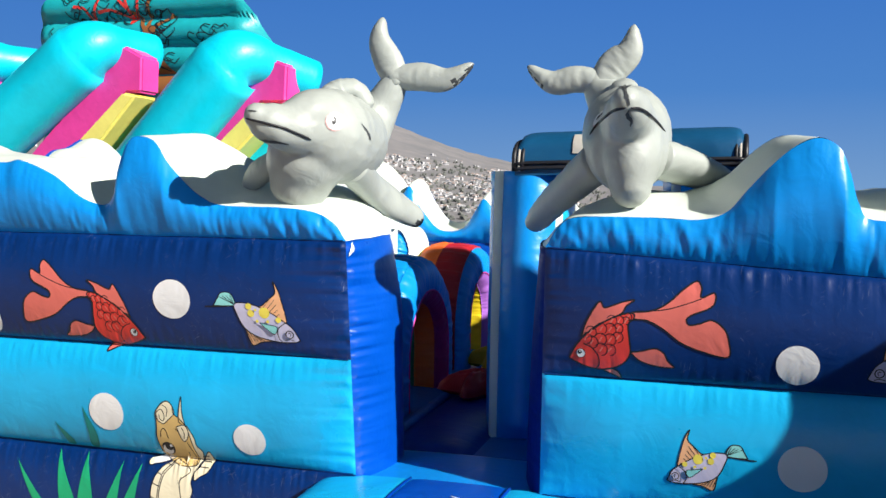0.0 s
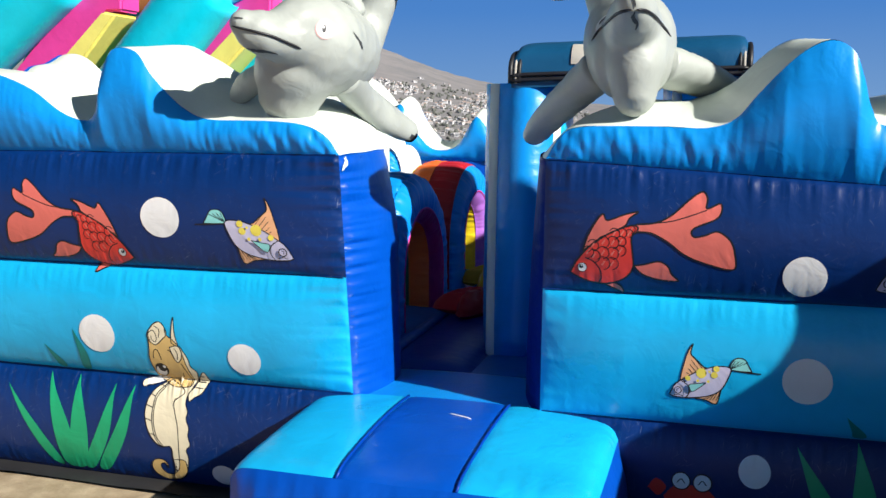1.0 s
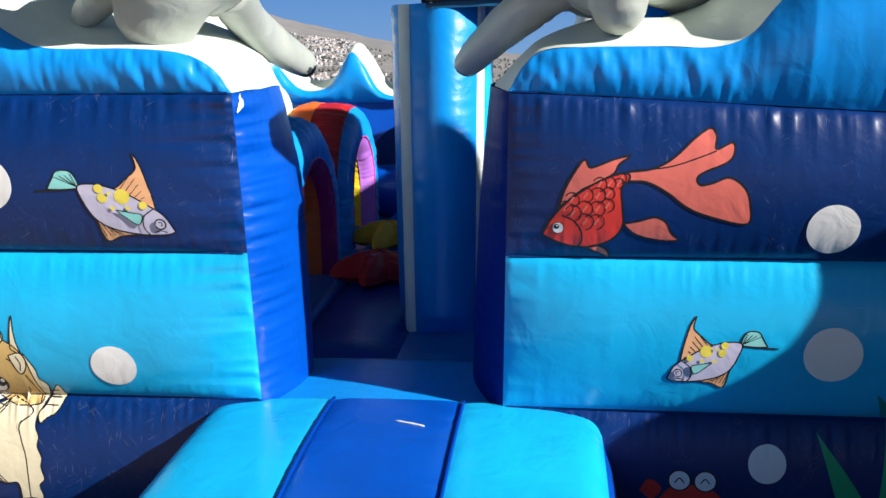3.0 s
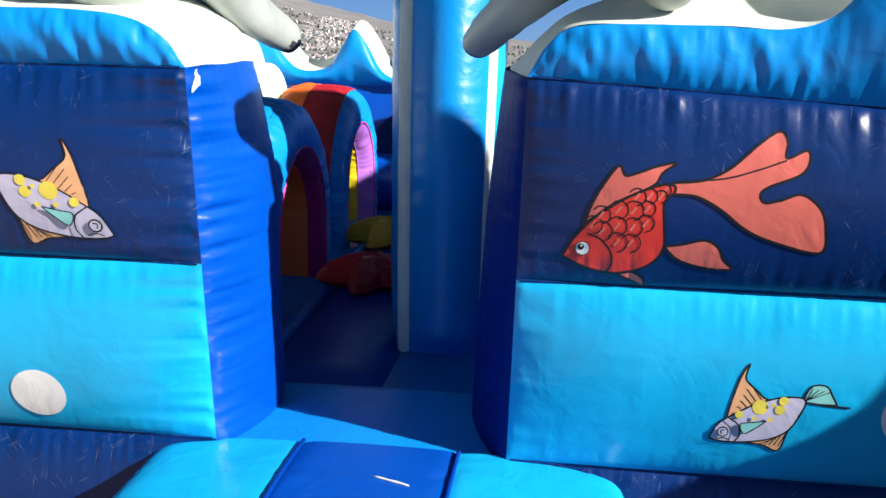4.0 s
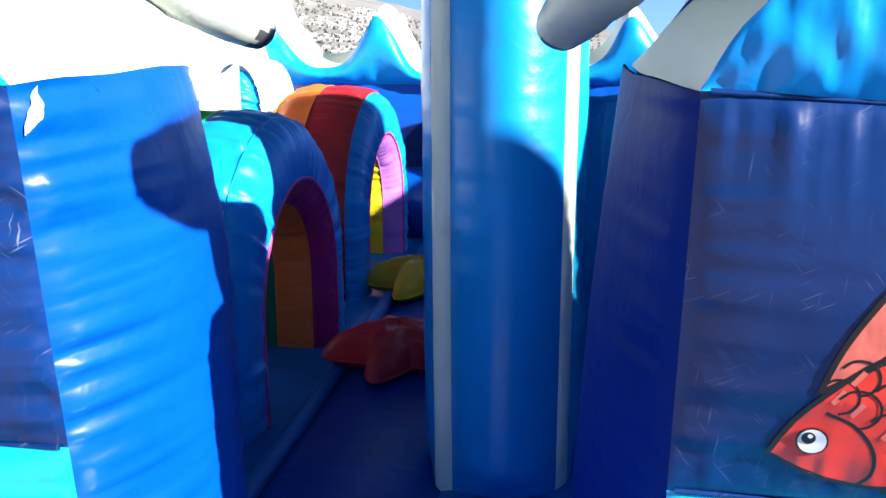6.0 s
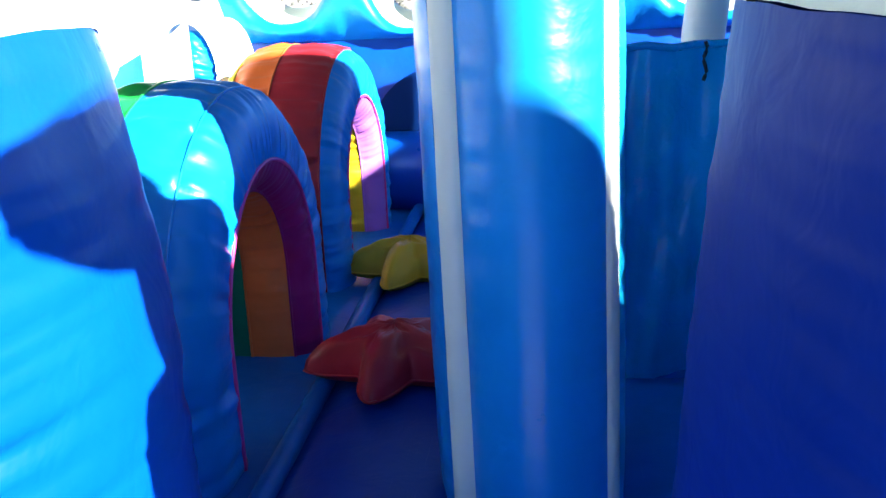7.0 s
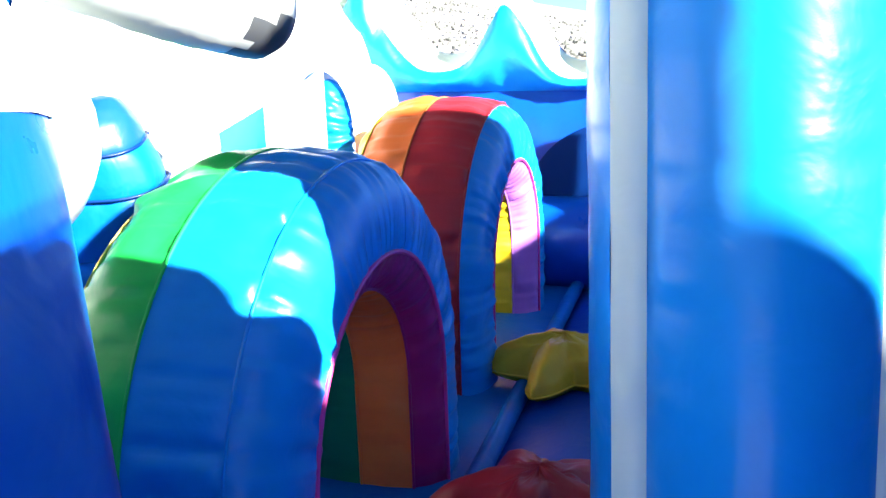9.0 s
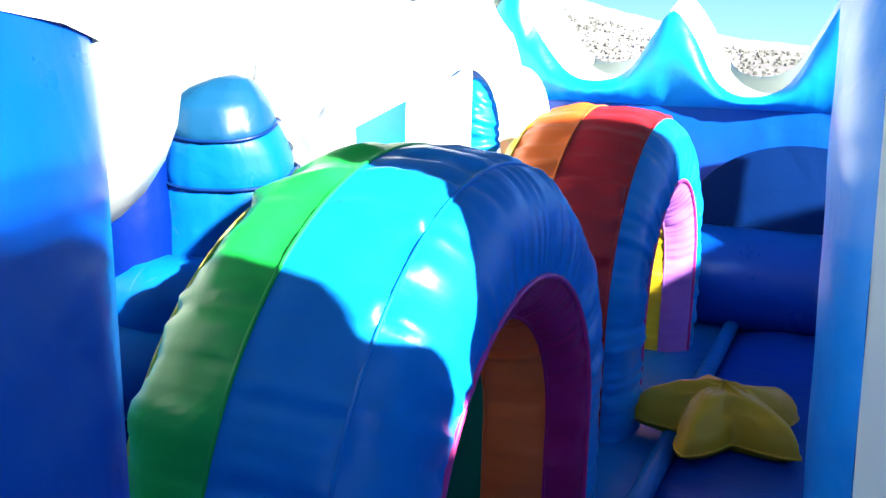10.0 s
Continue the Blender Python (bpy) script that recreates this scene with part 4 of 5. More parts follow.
def build_back_wall():
    t = thing("inflatable_wall", -0.3, 8.6, 0.3, "blue back wall with azure and white wave crests", "bouncy castle wall", "walls round the floor")
    xa, xb, y0 = -2.4, 3.2, 8.50

    def low(u, v):
        x = xa + (xb - xa) * u
        z = 0.30 + 0.90 * v
        g = pucker(x, (1 - v) * 0.9, 5, 0.012, 0.16, 12) * min(1, (1 - v) * 10)
        return Vector((x, y0 - 0.07 * math.sin(math.pi * v) ** 0.8 - g, z))
    part("lower_panel", sheet(low, 220, 24), ROYAL, t)

    def wave(u, v):
        x = xa + (xb - xa) * u
        zt = BACK_TOP(x)
        z = 1.20 + (zt - 1.20) * v
        g = (pucker(x, v * (zt - 1.2), 7, 0.012, 0.09, 18) + pucker(x, (1 - v) * (zt - 1.2), 8, 0.012, 0.06, 16)) * min(1, min(v, 1 - v) * 9)
        return Vector((x, y0 - 0.07 * math.sin(math.pi * min(1, v * 0.95)) ** 0.8 - g, z))
    part("wave_front", sheet(wave, 300, 16), AZURE, t, "azure wave shape")

    def top(u, v):
        x = xa + (xb - xa) * u
        zt = BACK_TOP(x)
        return Vector((x, y0 - 0.0165 + 0.427 * v, zt + 0.07 * math.sin(math.pi * min(1, v * 0.8))))
    part("wave_top", sheet(top, 220, 8), WHITE, t, "white wave crest")

    def back(u, v):
        x = xa + (xb - xa) * u
        return Vector((x, y0 + 0.41, -0.1 + (BACK_TOP(x) + 0.14) * v))
    part("back_panel", sheet(back, 80, 8), ROYAL, t)

    # no recess here: a thin navy sheet carries the opening's dark shade
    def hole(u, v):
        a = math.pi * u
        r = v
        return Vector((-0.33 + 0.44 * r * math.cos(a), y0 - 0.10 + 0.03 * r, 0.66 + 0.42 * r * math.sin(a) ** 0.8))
    part("hole_sheet", sheet(hole, 40, 8), HOLE_SHADE, t, "half-round navy sheet standing in for a dark crawl opening")
    line = [Vector((xa + (xb - xa) * i / 40, 8.36, 0.56)) for i in range(41)]
    part("bolster", tube(line, [0.20] * 41, 28, wrinkle=0.01), ROYAL, t, "royal blue padded bolster along the foot")


SIDE_TOP = lerp_profile([(4.8, 1.45), (5.3, 1.52), (5.8, 1.25), (6.3, 1.18), (6.6, 1.22), (6.8, 1.30), (7.0, 1.42), (7.25, 1.62), (7.4, 1.50), (7.7, 1.52), (7.95, 1.72), (8.1, 1.60), (8.5, 1.46), (9.0, 1.5)])


def build_side_wall():
    t = thing("inflatable_wall", -1.7, 6.8, 0.3, "side wall with blue foot below tall white wave crests", "bouncy castle wall", "walls round the floor")
    x0, ya, yb = -1.52, 4.85, 8.95

    def inx(y):
        return x0 - 0.45 * max(0.0, min(1.0, (6.75 - y) / 0.35))

    def low(u, v):
        y = ya + (yb - ya) * u
        z = 0.30 + 0.62 * v
        return Vector((inx(y) + 0.08 * math.sin(math.pi * v) ** 0.8 + pucker(y, (1 - v) * 0.5, 3, 0.016, 0.1, 12) * min(1, (1 - v) * 10), y, z))
    part("lower_panel", sheet(low, 160, 16), FLOOR_BLUE, t)

    def mid(u, v):
        y = ya + (yb - ya) * u
        zt = SIDE_TOP(y)
        z = 0.92 + (zt - 0.92) * v
        return Vector((inx(y) + 0.06 * math.sin(math.pi * v) ** 0.8 + pucker(y, v * 0.3, 5, 0.016, 0.1, 14) * min(1, min(v, 1 - v) * 10), y, z))
    part("wave_front", sheet(mid, 200, 18), WHITE, t, "white wave face")

    def top(u, v):
        y = ya + (yb - ya) * u
        tall = 0.26 + 0.20 * math.sin(y * 7.4 + 0.6) + 0.10 * math.sin(y * 13.0)
        return Vector((inx(y) - 0.004 - 0.50 * v, y + 0.10 * v, SIDE_TOP(y) + tall * math.sin(math.pi * 0.55 * v)))
    part("wave_top", sheet(top, 180, 14), WHITE, t, "white wave crest")

    def outer(u, v):
        y = ya + (yb - ya) * u
        return Vector((inx(y) - 0.53, y + 0.1, -0.1 + (top(u, 1.0).z + 0.1) * v))
    part("outer_panel", sheet(outer, 100, 8), ROYAL, t)

    # two wave fronts that face the entrance: a slanting one and a gathered half-round one
    def flash(u, v):
        x = -1.46 + 0.208 * u
        lo, hi = 0.98, 1.178 + 0.097 * u
        return Vector((x, 7.0 - 0.05 * u - 0.015 * math.sin(math.pi * u) * math.sin(math.pi * v), lo + (hi - lo) * v))
    part("slant_front", sheet(flash, 14, 8), AZURE, t, "azure slanting wave front")

    def flank(u, v):
        p = flash(1.0, v)
        return Vector((p.x + 0.02 * math.sin(math.pi * u), p.y + 0.45 * u, p.z + 0.10 * u * v - 0.1 * (1 - v)))
    part("slant_flank", sheet(flank, 12, 6), WHITE, t, "white wave flank")

    def dome(u, v):
        a = math.pi * u
        z = 1.06 + 0.26 * v
        k = max(0.0, 1 - v ** 2.6) ** 0.5
        rib = 0.016 * noise.noise(Vector((math.cos(a) * 1.5, v * 12 + 0.8 * math.cos(a), 3))) * k
        return Vector((-1.305 + (0.095 * k + rib) * math.cos(a) + 0.01 * v, 7.54 - (0.10 * k + rib) * math.sin(a), z))
    part("round_front", sheet(dome, 48, 44), AZURE, t, "gathered azure half-round wave front")

    def hood(u, v):
        a = math.pi * u
        return Vector((-1.315 + 0.125 * math.cos(a), 7.50 + 0.5 * v, 1.05 + 0.30 * math.sin(a) ** 0.7))
    part("round_flank", sheet(hood, 30, 6), WHITE, t, "white hood over the half-round front")

    b = thing("corner_block", -1.50, 6.45, 0.4, "blue rounded corner block, shade put into its colours, navy pad", "inflatable block")
    ex, ey = Vector((0.90, 0.43, 0)), Vector((-0.43, 0.90, 0))

    def hull(levels, z0, z1, depth, base, seed, n=48, m=22):
        """Upright padded body: levels give height, middle and half width across; cut to z0..z1."""
        zs = [q[0] for q in levels]

        def fn(u, v):
            q = 2 * math.pi * u
            c, s = math.cos(q), math.sin(q)
            z = z0 + (z1 - z0) * v
            mid = float(np.interp(z, zs, [q[1] for q in levels]))
            half = float(np.interp(z, zs, [q[2] for q in levels]))
            dd = min(z - z0, z1 - z)
            k = 1 - 0.05 * math.exp(-dd / 0.012) + 0.03 * noise.noise(Vector((c * 4, s * 4, z * 7 + seed))) + 0.05 * math.exp(-dd / 0.05) * noise.noise(Vector((c * 11, s * 11, seed)))
            across = mid + half * k * math.copysign(abs(c) ** 0.8, c)
            away = depth * min(1.0, half / 0.12) * k * math.copysign(abs(s) ** 0.8, s)
            dip = 0.035 * max(0.0, -s) * min(1.0, half / 0.12) ** 3
            return Vector(base) + ex * across + ey * away + Vector((0, 0, z - dip * math.exp(-dd / 0.06)))
        return sheet(fn, n, m, True)
    shape = [(0.40, -0.05, 0.20), (0.80, -0.05, 0.185), (0.95, -0.05, 0.175), (1.145, -0.045, 0.155), (1.25, -0.055, 0.122), (1.295, -0.06, 0.105), (1.325, -0.05, 0.075), (1.345, -0.035, 0.04), (1.353, -0.03, 0.002)]
    spot = (-1.375, 6.41, 0)
    # the shade on this block is put into its darker blue and teal
    part("body", hull(shape, 0.40, 1.145, 0.13, spot, 1), FLOOR_BLUE, b)
    part("neck", hull(shape, 1.145, 1.25, 0.13, spot, 2), FLOOR_BLUE, b)
    part("cap", hull(shape, 1.25, 1.353, 0.13, spot, 3), TEAL, b, "teal cap, its dark tone standing for shade")
    pad = [(0.40, 0.0, 0.13), (0.85, 0.0, 0.135), (1.05, 0.01, 0.12), (1.18, 0.03, 0.085), (1.25, 0.045, 0.05), (1.285, 0.055, 0.004)]
    part("side_pad", hull(pad, 0.40, 1.285, 0.13, (-1.60, 6.24, 0), 5), DEEP, b, "navy side pad")
    for zs, mid, half in ((1.145, -0.045, 0.157), (1.25, -0.055, 0.124)):
        ring = []
        for i in range(41):
            q = 2 * math.pi * i / 40
            c, sn = math.cos(q), math.sin(q)
            dip = 0.035 * max(0.0, -sn)
            ring.append(Vector(spot) + ex * (mid + half * math.copysign(abs(c) ** 0.8, c)) + ey * (0.132 * math.copysign(abs(sn) ** 0.8, sn)) + Vector((0, 0, zs - dip)))
        part("seam", tube(ring, [0.004] * 41, 6), NAVY, b)
    # stepped foot: two azure rolls over a white skirt
    for k, (zc, r, out) in enumerate(((0.86, 0.095, 0.10), (0.71, 0.105, 0.16))):
        roll = [Vector((-1.95, 6.20 - out, zc)) + Vector((0.85, 0.22, 0.015)) * (i / 24) + Vector((0, 0.02 * math.sin(i * 0.8 + k), 0)) for i in range(25)]
        part("foot_roll", tube(roll, [r] * 25, 18, wrinkle=0.06, seed=k), FLOOR_BLUE, b, "blue foot roll")

    def skirt(u, v):
        x = -1.98 + 0.80 * u
        return Vector((x, 6.06 + 0.20 * u + 0.02 * math.sin(9 * u), 0.40 + 0.27 * v))
    part("skirt", sheet(skirt, 24, 8), WHITE, b, "white skirt below the foot rolls")
    # white crest tips; the shade on them is put into a greyer white
    for p, q, w in (((-1.50, 6.64, 1.20), (-1.455, 6.60, 1.47), 0.062), ((-1.40, 6.66, 1.05), (-1.255, 6.62, 1.33), 0.085)):
        bm = bmesh.new()
        m = tuple((Vector(p) * 0.45 + Vector(q) * 0.55) + Vector((0.02, 0.0, -0.02)))
        flipper(bm, [p, m, q], [w, w * 0.8, 0.010], 0.04, (0.3, -1, 0.1))
        part("crest_tip", bm, SHADED_WHITE, t, "white crest tip greyed by painted shade")


def build_right_side():
    t = thing("inflatable_wall", 3.0, 6.8, 0.3, "plain blue side wall of the play area", "bouncy castle wall", "walls round the floor")

    def low(u, v):
        y = 4.85 + 4.1 * u
        z = -0.1 + 1.5 * v
        return Vector((2.95 - 0.08 * math.sin(math.pi * (v * 3 % 1)), y, z))
    part("inner_panel", sheet(low, 60, 36), ROYAL, t)

    def top(u, v):
        y = 4.85 + 4.1 * u
        return Vector((2.95 + 0.4 * v, y, 1.4 + 0.12 * math.sin(math.pi * v) + 0.1 * math.sin(y * 6) ** 2))
    part("wave_top", sheet(top, 60, 8), WHITE, t)


def build_post():
    t = thing("support_post", 0.76, 7.75, 0.38, "white padded post standing behind the teal tarpaulin", "post")
    line = [Vector((0.70 + 0.13 * (i / 30) ** 2, 7.75, 0.38 + 1.50 * i / 30)) for i in range(31)]
    part("sleeve", tube(line, [0.085] * 31, 20, wrinkle=0.03), WHITE, t)
    part("cuff", tube([Vector((0.70, 7.75, 0.375)), Vector((0.70, 7.75, 0.46))], [0.100, 0.094], 20), FLOOR_BLUE, t, "blue cuff at the foot")


def build_tarp():
    t = thing("hanging_tarpaulin", 0.62, 6.3, 0.4, "slack teal tarpaulin hung behind the pillar", "tarpaulin")

    def fn(u, v):
        x = 0.24 + 0.95 * u
        z = 0.36 + 0.93 * v
        fold = 0.030 * math.exp(-((u - 0.30) / 0.06) ** 2) + 0.035 * noise.noise(Vector((x * 7 + 0.8 * noise.noise(Vector((z * 3, 1, 1))), z * 1.2, 2))) + 0.014 * noise.noise(Vector((x * 24, z * 3.5, 4)))
        return Vector((x, 6.27 + 0.12 * u + fold * (1.2 - 0.6 * v), z + 0.008 * noise.noise(Vector((x * 14, 0, 1))) * v))
    bm = sheet(fn, 90, 60)
    cloth = part("cloth", bm, TARP, t)
    hem = [fn(i / 50, 1.0) for i in range(51)]
    part("hem", tube(hem, [0.010] * 51, 8), TARP, cloth)
    tie = [Vector((0.535 + 0.004 * math.sin(i * 1.3), 6.245, 1.302 - 0.012 * i)) for i in range(9)]
    part("tie", tube(tie, [0.005] * 9, 6), BLACK, t, "black tie cord")


# ---- dolphins ----
def flipper(bm, pts, widths, thick, up, worn=0.0):
    """A flat tapering fin, slack and creased; worn: how much of its lower edge and tip is rubbed dark."""
    L = [Vector(p) for p in smooth_line(pts, 36)]
    W = [max(0.01, float(w[0])) for w in smooth_line([(w,) for w in widths], 36)]
    n = len(L)
    rings = []
    for i, p in enumerate(L):
        d = (L[min(i + 1, n - 1)] - L[max(i - 1, 0)]).normalized()
        a = d.cross(Vector(up)).normalized()
        b = a.cross(d).normalized()
        ring = []
        f = i / (n - 1)
        tip = math.sqrt(max(0.05, 1 - max(0.0, (f - 0.93) / 0.07) ** 2)) if f > 0.93 else 1.0
        for k in range(28):
            t = 2 * math.pi * k / 28
            c, s = math.cos(t), math.sin(t)
            edge = abs(c) ** 3
            wr = 1 + 0.10 * noise.noise(Vector((i * 0.55, k * 0.25, p.x * 3))) + 0.16 * edge * noise.noise(Vector((i * 1.1, k * 0.3, p.y * 5)))
            ring.append(bm.verts.new(p + a * (W[i] * c * tip) + b * (min(W[i], thick * (1.15 - 0.5 * f)) * s * wr * tip)))
        rings.append(ring)
    for i, (r0, r1) in enumerate(zip(rings, rings[1:])):
        for k in range(28):
            fc = bm.faces.new((r0[k], r0[(k + 1) % 28], r1[(k + 1) % 28], r1[k]))
            low = (r0[k].co - L[i]).z < -0.45 * W[i] * 0.8
            if worn and ((i >= n - 4 and low) or (low and i > n * (1 - worn) and noise.noise(Vector((i * 0.5, k * 0.4, 3))) > -0.05)):
                fc.material_index = 1
    bm.faces.new(list(reversed(rings[0])))
    bm.faces.new(rings[-1])


def melt(ob, voxel, rounds, seed):
    """Fuse overlapping lobes into one smooth skin, with slack creases."""
    rm = ob.modifiers.new("fuse", "REMESH")
    rm.mode = "VOXEL"
    rm.voxel_size = voxel
    sm = ob.modifiers.new("relax", "SMOOTH")
    sm.factor = 0.5
    sm.iterations = rounds
    bpy.context.view_layer.update()
    deps = bpy.context.evaluated_depsgraph_get()
    me = bpy.data.meshes.new_from_object(ob.evaluated_get(deps))
    ob.modifiers.clear()
    for v in me.vertices:
        p = v.co
        w = noise.noise(Vector((p.x * 7, p.y * 16, p.z * 7 + seed))) * 0.6 + noise.noise(Vector((p.x * 26 + seed, p.y * 14, p.z * 26))) * 0.25
        v.co = p + v.normal * (0.007 * w)
    me.materials.clear()
    for m in ob.data.materials:
        me.materials.append(m)
    for p in me.polygons:
        p.use_smooth = True
    ob.data = me
    return BVHTree.FromPolygons([v.co.copy() for v in me.vertices], [tuple(p.vertices) for p in me.polygons])


def press(tree, p, src, lift):
    """The spot on the skin that is met going from src towards p."""
    d = (Vector(p) - src).normalized()
    loc, nrm, idx, dist = tree.ray_cast(src, d)
    if loc is None:
        loc, nrm, idx, dist = tree.find_nearest(Vector(p))
    if nrm.dot(d) > 0:
        nrm = -nrm
    return loc + nrm * lift


def build_dolphin(lobes, fins, flukes, dorsal, mouths, eyes, scuffs, src, label):
    t = thing("inflatable_dolphin", lobes[0][0][2][0], lobes[0][0][2][1], 1.66, label, "inflatable dolphin", "dolphins on the walls")
    bm = bmesh.new()
    for pts, rad, sq in lobes:
        n = 30
        line = [Vector(p) for p in smooth_line(pts, n)]
        radii = [max(0.012, float(r[0])) for r in smooth_line([(r,) for r in rad], n)]
        # round both ends
        for e, q in ((0, line[0] - line[1]), (-1, line[-1] - line[-2])):
            q = q.normalized()
            r = radii[e]
            extra = [(line[e] + q * (r * 0.45), r * 0.86), (line[e] + q * (r * 0.78), r * 0.55), (line[e] + q * (r * 0.93), r * 0.2)]
            if e == 0:
                line, radii = [p for p, _ in reversed(extra)] + line, [k for _, k in reversed(extra)] + radii
            else:
                line, radii = line + [p for p, _ in extra], radii + [k for _, k in extra]
        tube(line, radii, 24, True, sq, bm=bm)
    body = part("body", bm, GREY, t)
    tree = melt(body, 0.0125, 5, len(label))
    for name, group in (("flipper", fins), ("tail_fluke", flukes), ("dorsal_fin", [dorsal])):
        for pts, w, th, up, worn in group:
            fb = bmesh.new()
            flipper(fb, pts, w, th, up, worn)
            part(name, fb, [GREY, SCUFF], t)
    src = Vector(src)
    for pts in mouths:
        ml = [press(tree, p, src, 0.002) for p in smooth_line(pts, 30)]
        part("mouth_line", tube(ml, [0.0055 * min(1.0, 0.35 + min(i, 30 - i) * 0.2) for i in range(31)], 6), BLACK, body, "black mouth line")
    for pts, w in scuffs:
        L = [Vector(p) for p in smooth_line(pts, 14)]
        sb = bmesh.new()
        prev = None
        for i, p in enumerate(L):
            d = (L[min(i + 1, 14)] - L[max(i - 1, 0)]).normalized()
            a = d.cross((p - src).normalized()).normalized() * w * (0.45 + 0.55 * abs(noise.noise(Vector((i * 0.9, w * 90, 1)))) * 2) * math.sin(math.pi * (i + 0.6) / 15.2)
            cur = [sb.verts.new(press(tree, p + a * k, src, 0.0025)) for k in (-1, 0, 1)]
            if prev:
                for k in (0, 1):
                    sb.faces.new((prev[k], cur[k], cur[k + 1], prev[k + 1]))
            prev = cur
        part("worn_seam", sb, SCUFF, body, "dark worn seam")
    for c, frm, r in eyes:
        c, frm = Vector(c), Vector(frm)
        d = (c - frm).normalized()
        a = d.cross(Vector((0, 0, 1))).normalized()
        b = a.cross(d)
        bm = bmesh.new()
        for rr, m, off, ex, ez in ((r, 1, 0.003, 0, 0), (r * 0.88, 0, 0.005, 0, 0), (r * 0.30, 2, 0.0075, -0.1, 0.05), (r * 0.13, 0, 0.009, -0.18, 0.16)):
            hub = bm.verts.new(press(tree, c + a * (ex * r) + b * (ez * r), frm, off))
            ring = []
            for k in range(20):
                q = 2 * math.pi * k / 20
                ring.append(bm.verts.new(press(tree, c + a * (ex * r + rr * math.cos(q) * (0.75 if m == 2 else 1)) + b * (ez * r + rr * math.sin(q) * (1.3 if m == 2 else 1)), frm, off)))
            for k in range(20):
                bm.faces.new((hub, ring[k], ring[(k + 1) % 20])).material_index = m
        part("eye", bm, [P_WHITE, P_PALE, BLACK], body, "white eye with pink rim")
    return t


# ---- the big slide behind ----
def build_slide():
    t = thing("inflatable_slide", -7, 11.5, -0.1, "tall aqua inflatable slide with magenta and yellow runs", "slide")

    def rail(a, b, c, r):
        """A padded rail that climbs straight from a to b and bends sharply back to c."""
        A, B, C = Vector(a), Vector(b), Vector(c)
        line = [A.lerp(B, i / 20) for i in range(20)]
        p0, p2 = A.lerp(B, 0.95), B.lerp(C, 0.30)
        for i in range(9):
            f = i / 8
            line.append(p0 * (1 - f) ** 2 + B * (2 * f * (1 - f)) + p2 * f * f)
        line += [p2.lerp(C, i / 8) for i in range(1, 9)]
        n = len(line)
        rr = [r * (1 - 0.34 * min(1.0, max(0.0, (i - 19) / 10))) for i in range(n)]
        part("rail", tube(line, rr, 28, up=(0, 1, 0), wrinkle=0.012), AQUA, t)

    def slab(pts, y, thick, name, mat, puff=0.06):
        """A padded panel with the outline pts in x and z."""
        bm = bmesh.new()
        f = bm.faces.new([bm.verts.new((x, y, z)) for x, z in pts])
        ex = bmesh.ops.extrude_face_region(bm, geom=[f])
        bmesh.ops.translate(bm, verts=[v for v in ex["geom"] if isinstance(v, bmesh.types.BMVert)], vec=(0, thick, 0))
        bmesh.ops.recalc_face_normals(bm, faces=bm.faces[:])
        bmesh.ops.bevel(bm, geom=bm.edges[:], offset=puff, segments=3, affect="EDGES")
        part(name, bm, mat, t, smooth=False)
    rail((-10.3, 11.1, 0.82), (-6.80, 11.2, 3.46), (-6.50, 12.0, 3.42), 0.42)
    rail((-7.3, 11.1, 0.45), (-4.72, 11.2, 3.27), (-4.12, 12.0, 3.00), 0.43)
    rail((-12.4, 11.4, 0.85), (-8.95, 11.5, 3.36), (-8.3, 12.3, 3.30), 0.40)
    for dx, dz, q in ((0.0, 0.0, 0.0), (1.93, -0.16, 0.12), (-2.45, -0.28, 0.0)):
        slab([(-9.6 + dx, 0.60 + dz), (-7.91 + dx, 2.06 + dz), (-6.45 + dx, 3.45 + dz), (-6.16 + dx + q, 3.30 + dz), (-6.18 + dx + q, 2.84 + dz), (-6.39 + dx, 2.84 + dz), (-7.28 + dx, 2.06 + dz), (-8.9 + dx, 0.60 + dz)], 11.3, 0.4, "run_side", PINK, 0.03)
        slab([(-8.9 + dx, 0.60 + dz), (-7.28 + dx, 2.06 + dz), (-6.41 + dx, 2.84 + dz), (-6.2 + dx + q, 2.80 + dz), (-6.92 + dx, 2.02 + dz), (-8.3 + dx, 0.60 + dz)], 11.22, 0.5, "run_bed", LEMON, 0.03)
        slab([(-8.3 + dx, 0.60 + dz), (-6.92 + dx, 2.04 + dz), (-6.22 + dx + q, 2.78 + dz), (-6.22 + dx + q, 0.60 + dz)], 11.62, 0.3, "skirt", AQUA, 0.05)

    slab([(-12.6, -0.12), (-12.6, 0.75), (-4.0, 0.75), (-4.0, -0.12)], 10.9, 1.6, "base", AQUA, 0.12)

    # backdrop with printed trees, quilted in level rows
    def swell(z):
        w = (z - 0.36) / 0.415 % 1.0
        return 0.17 * (1 - abs(2 * w - 1) ** 2.2) ** 0.7

    def wall(u, v):
        x = -9.30 + 3.98 * u
        zt = 4.85 - 1.15 * abs(2 * u - 1) ** 5
        z = -0.1 + (zt + 0.1) * v
        e = min(1.0, min(u, 1 - u) / 0.09)
        return Vector((x, 13.0 + 0.35 * (1 - e) ** 2 - swell(z) * math.sqrt(e), z))
    part("back_panel", sheet(wall, 80, 120), SEA_GREEN, t, "sea-green padded back panel")

    class Flat:
        def face_y(self, x, z, lift=0.0):
            return 13.0 - swell(z) - 0.014 - lift * 2
    P = Print(Flat(), lambda p: p)
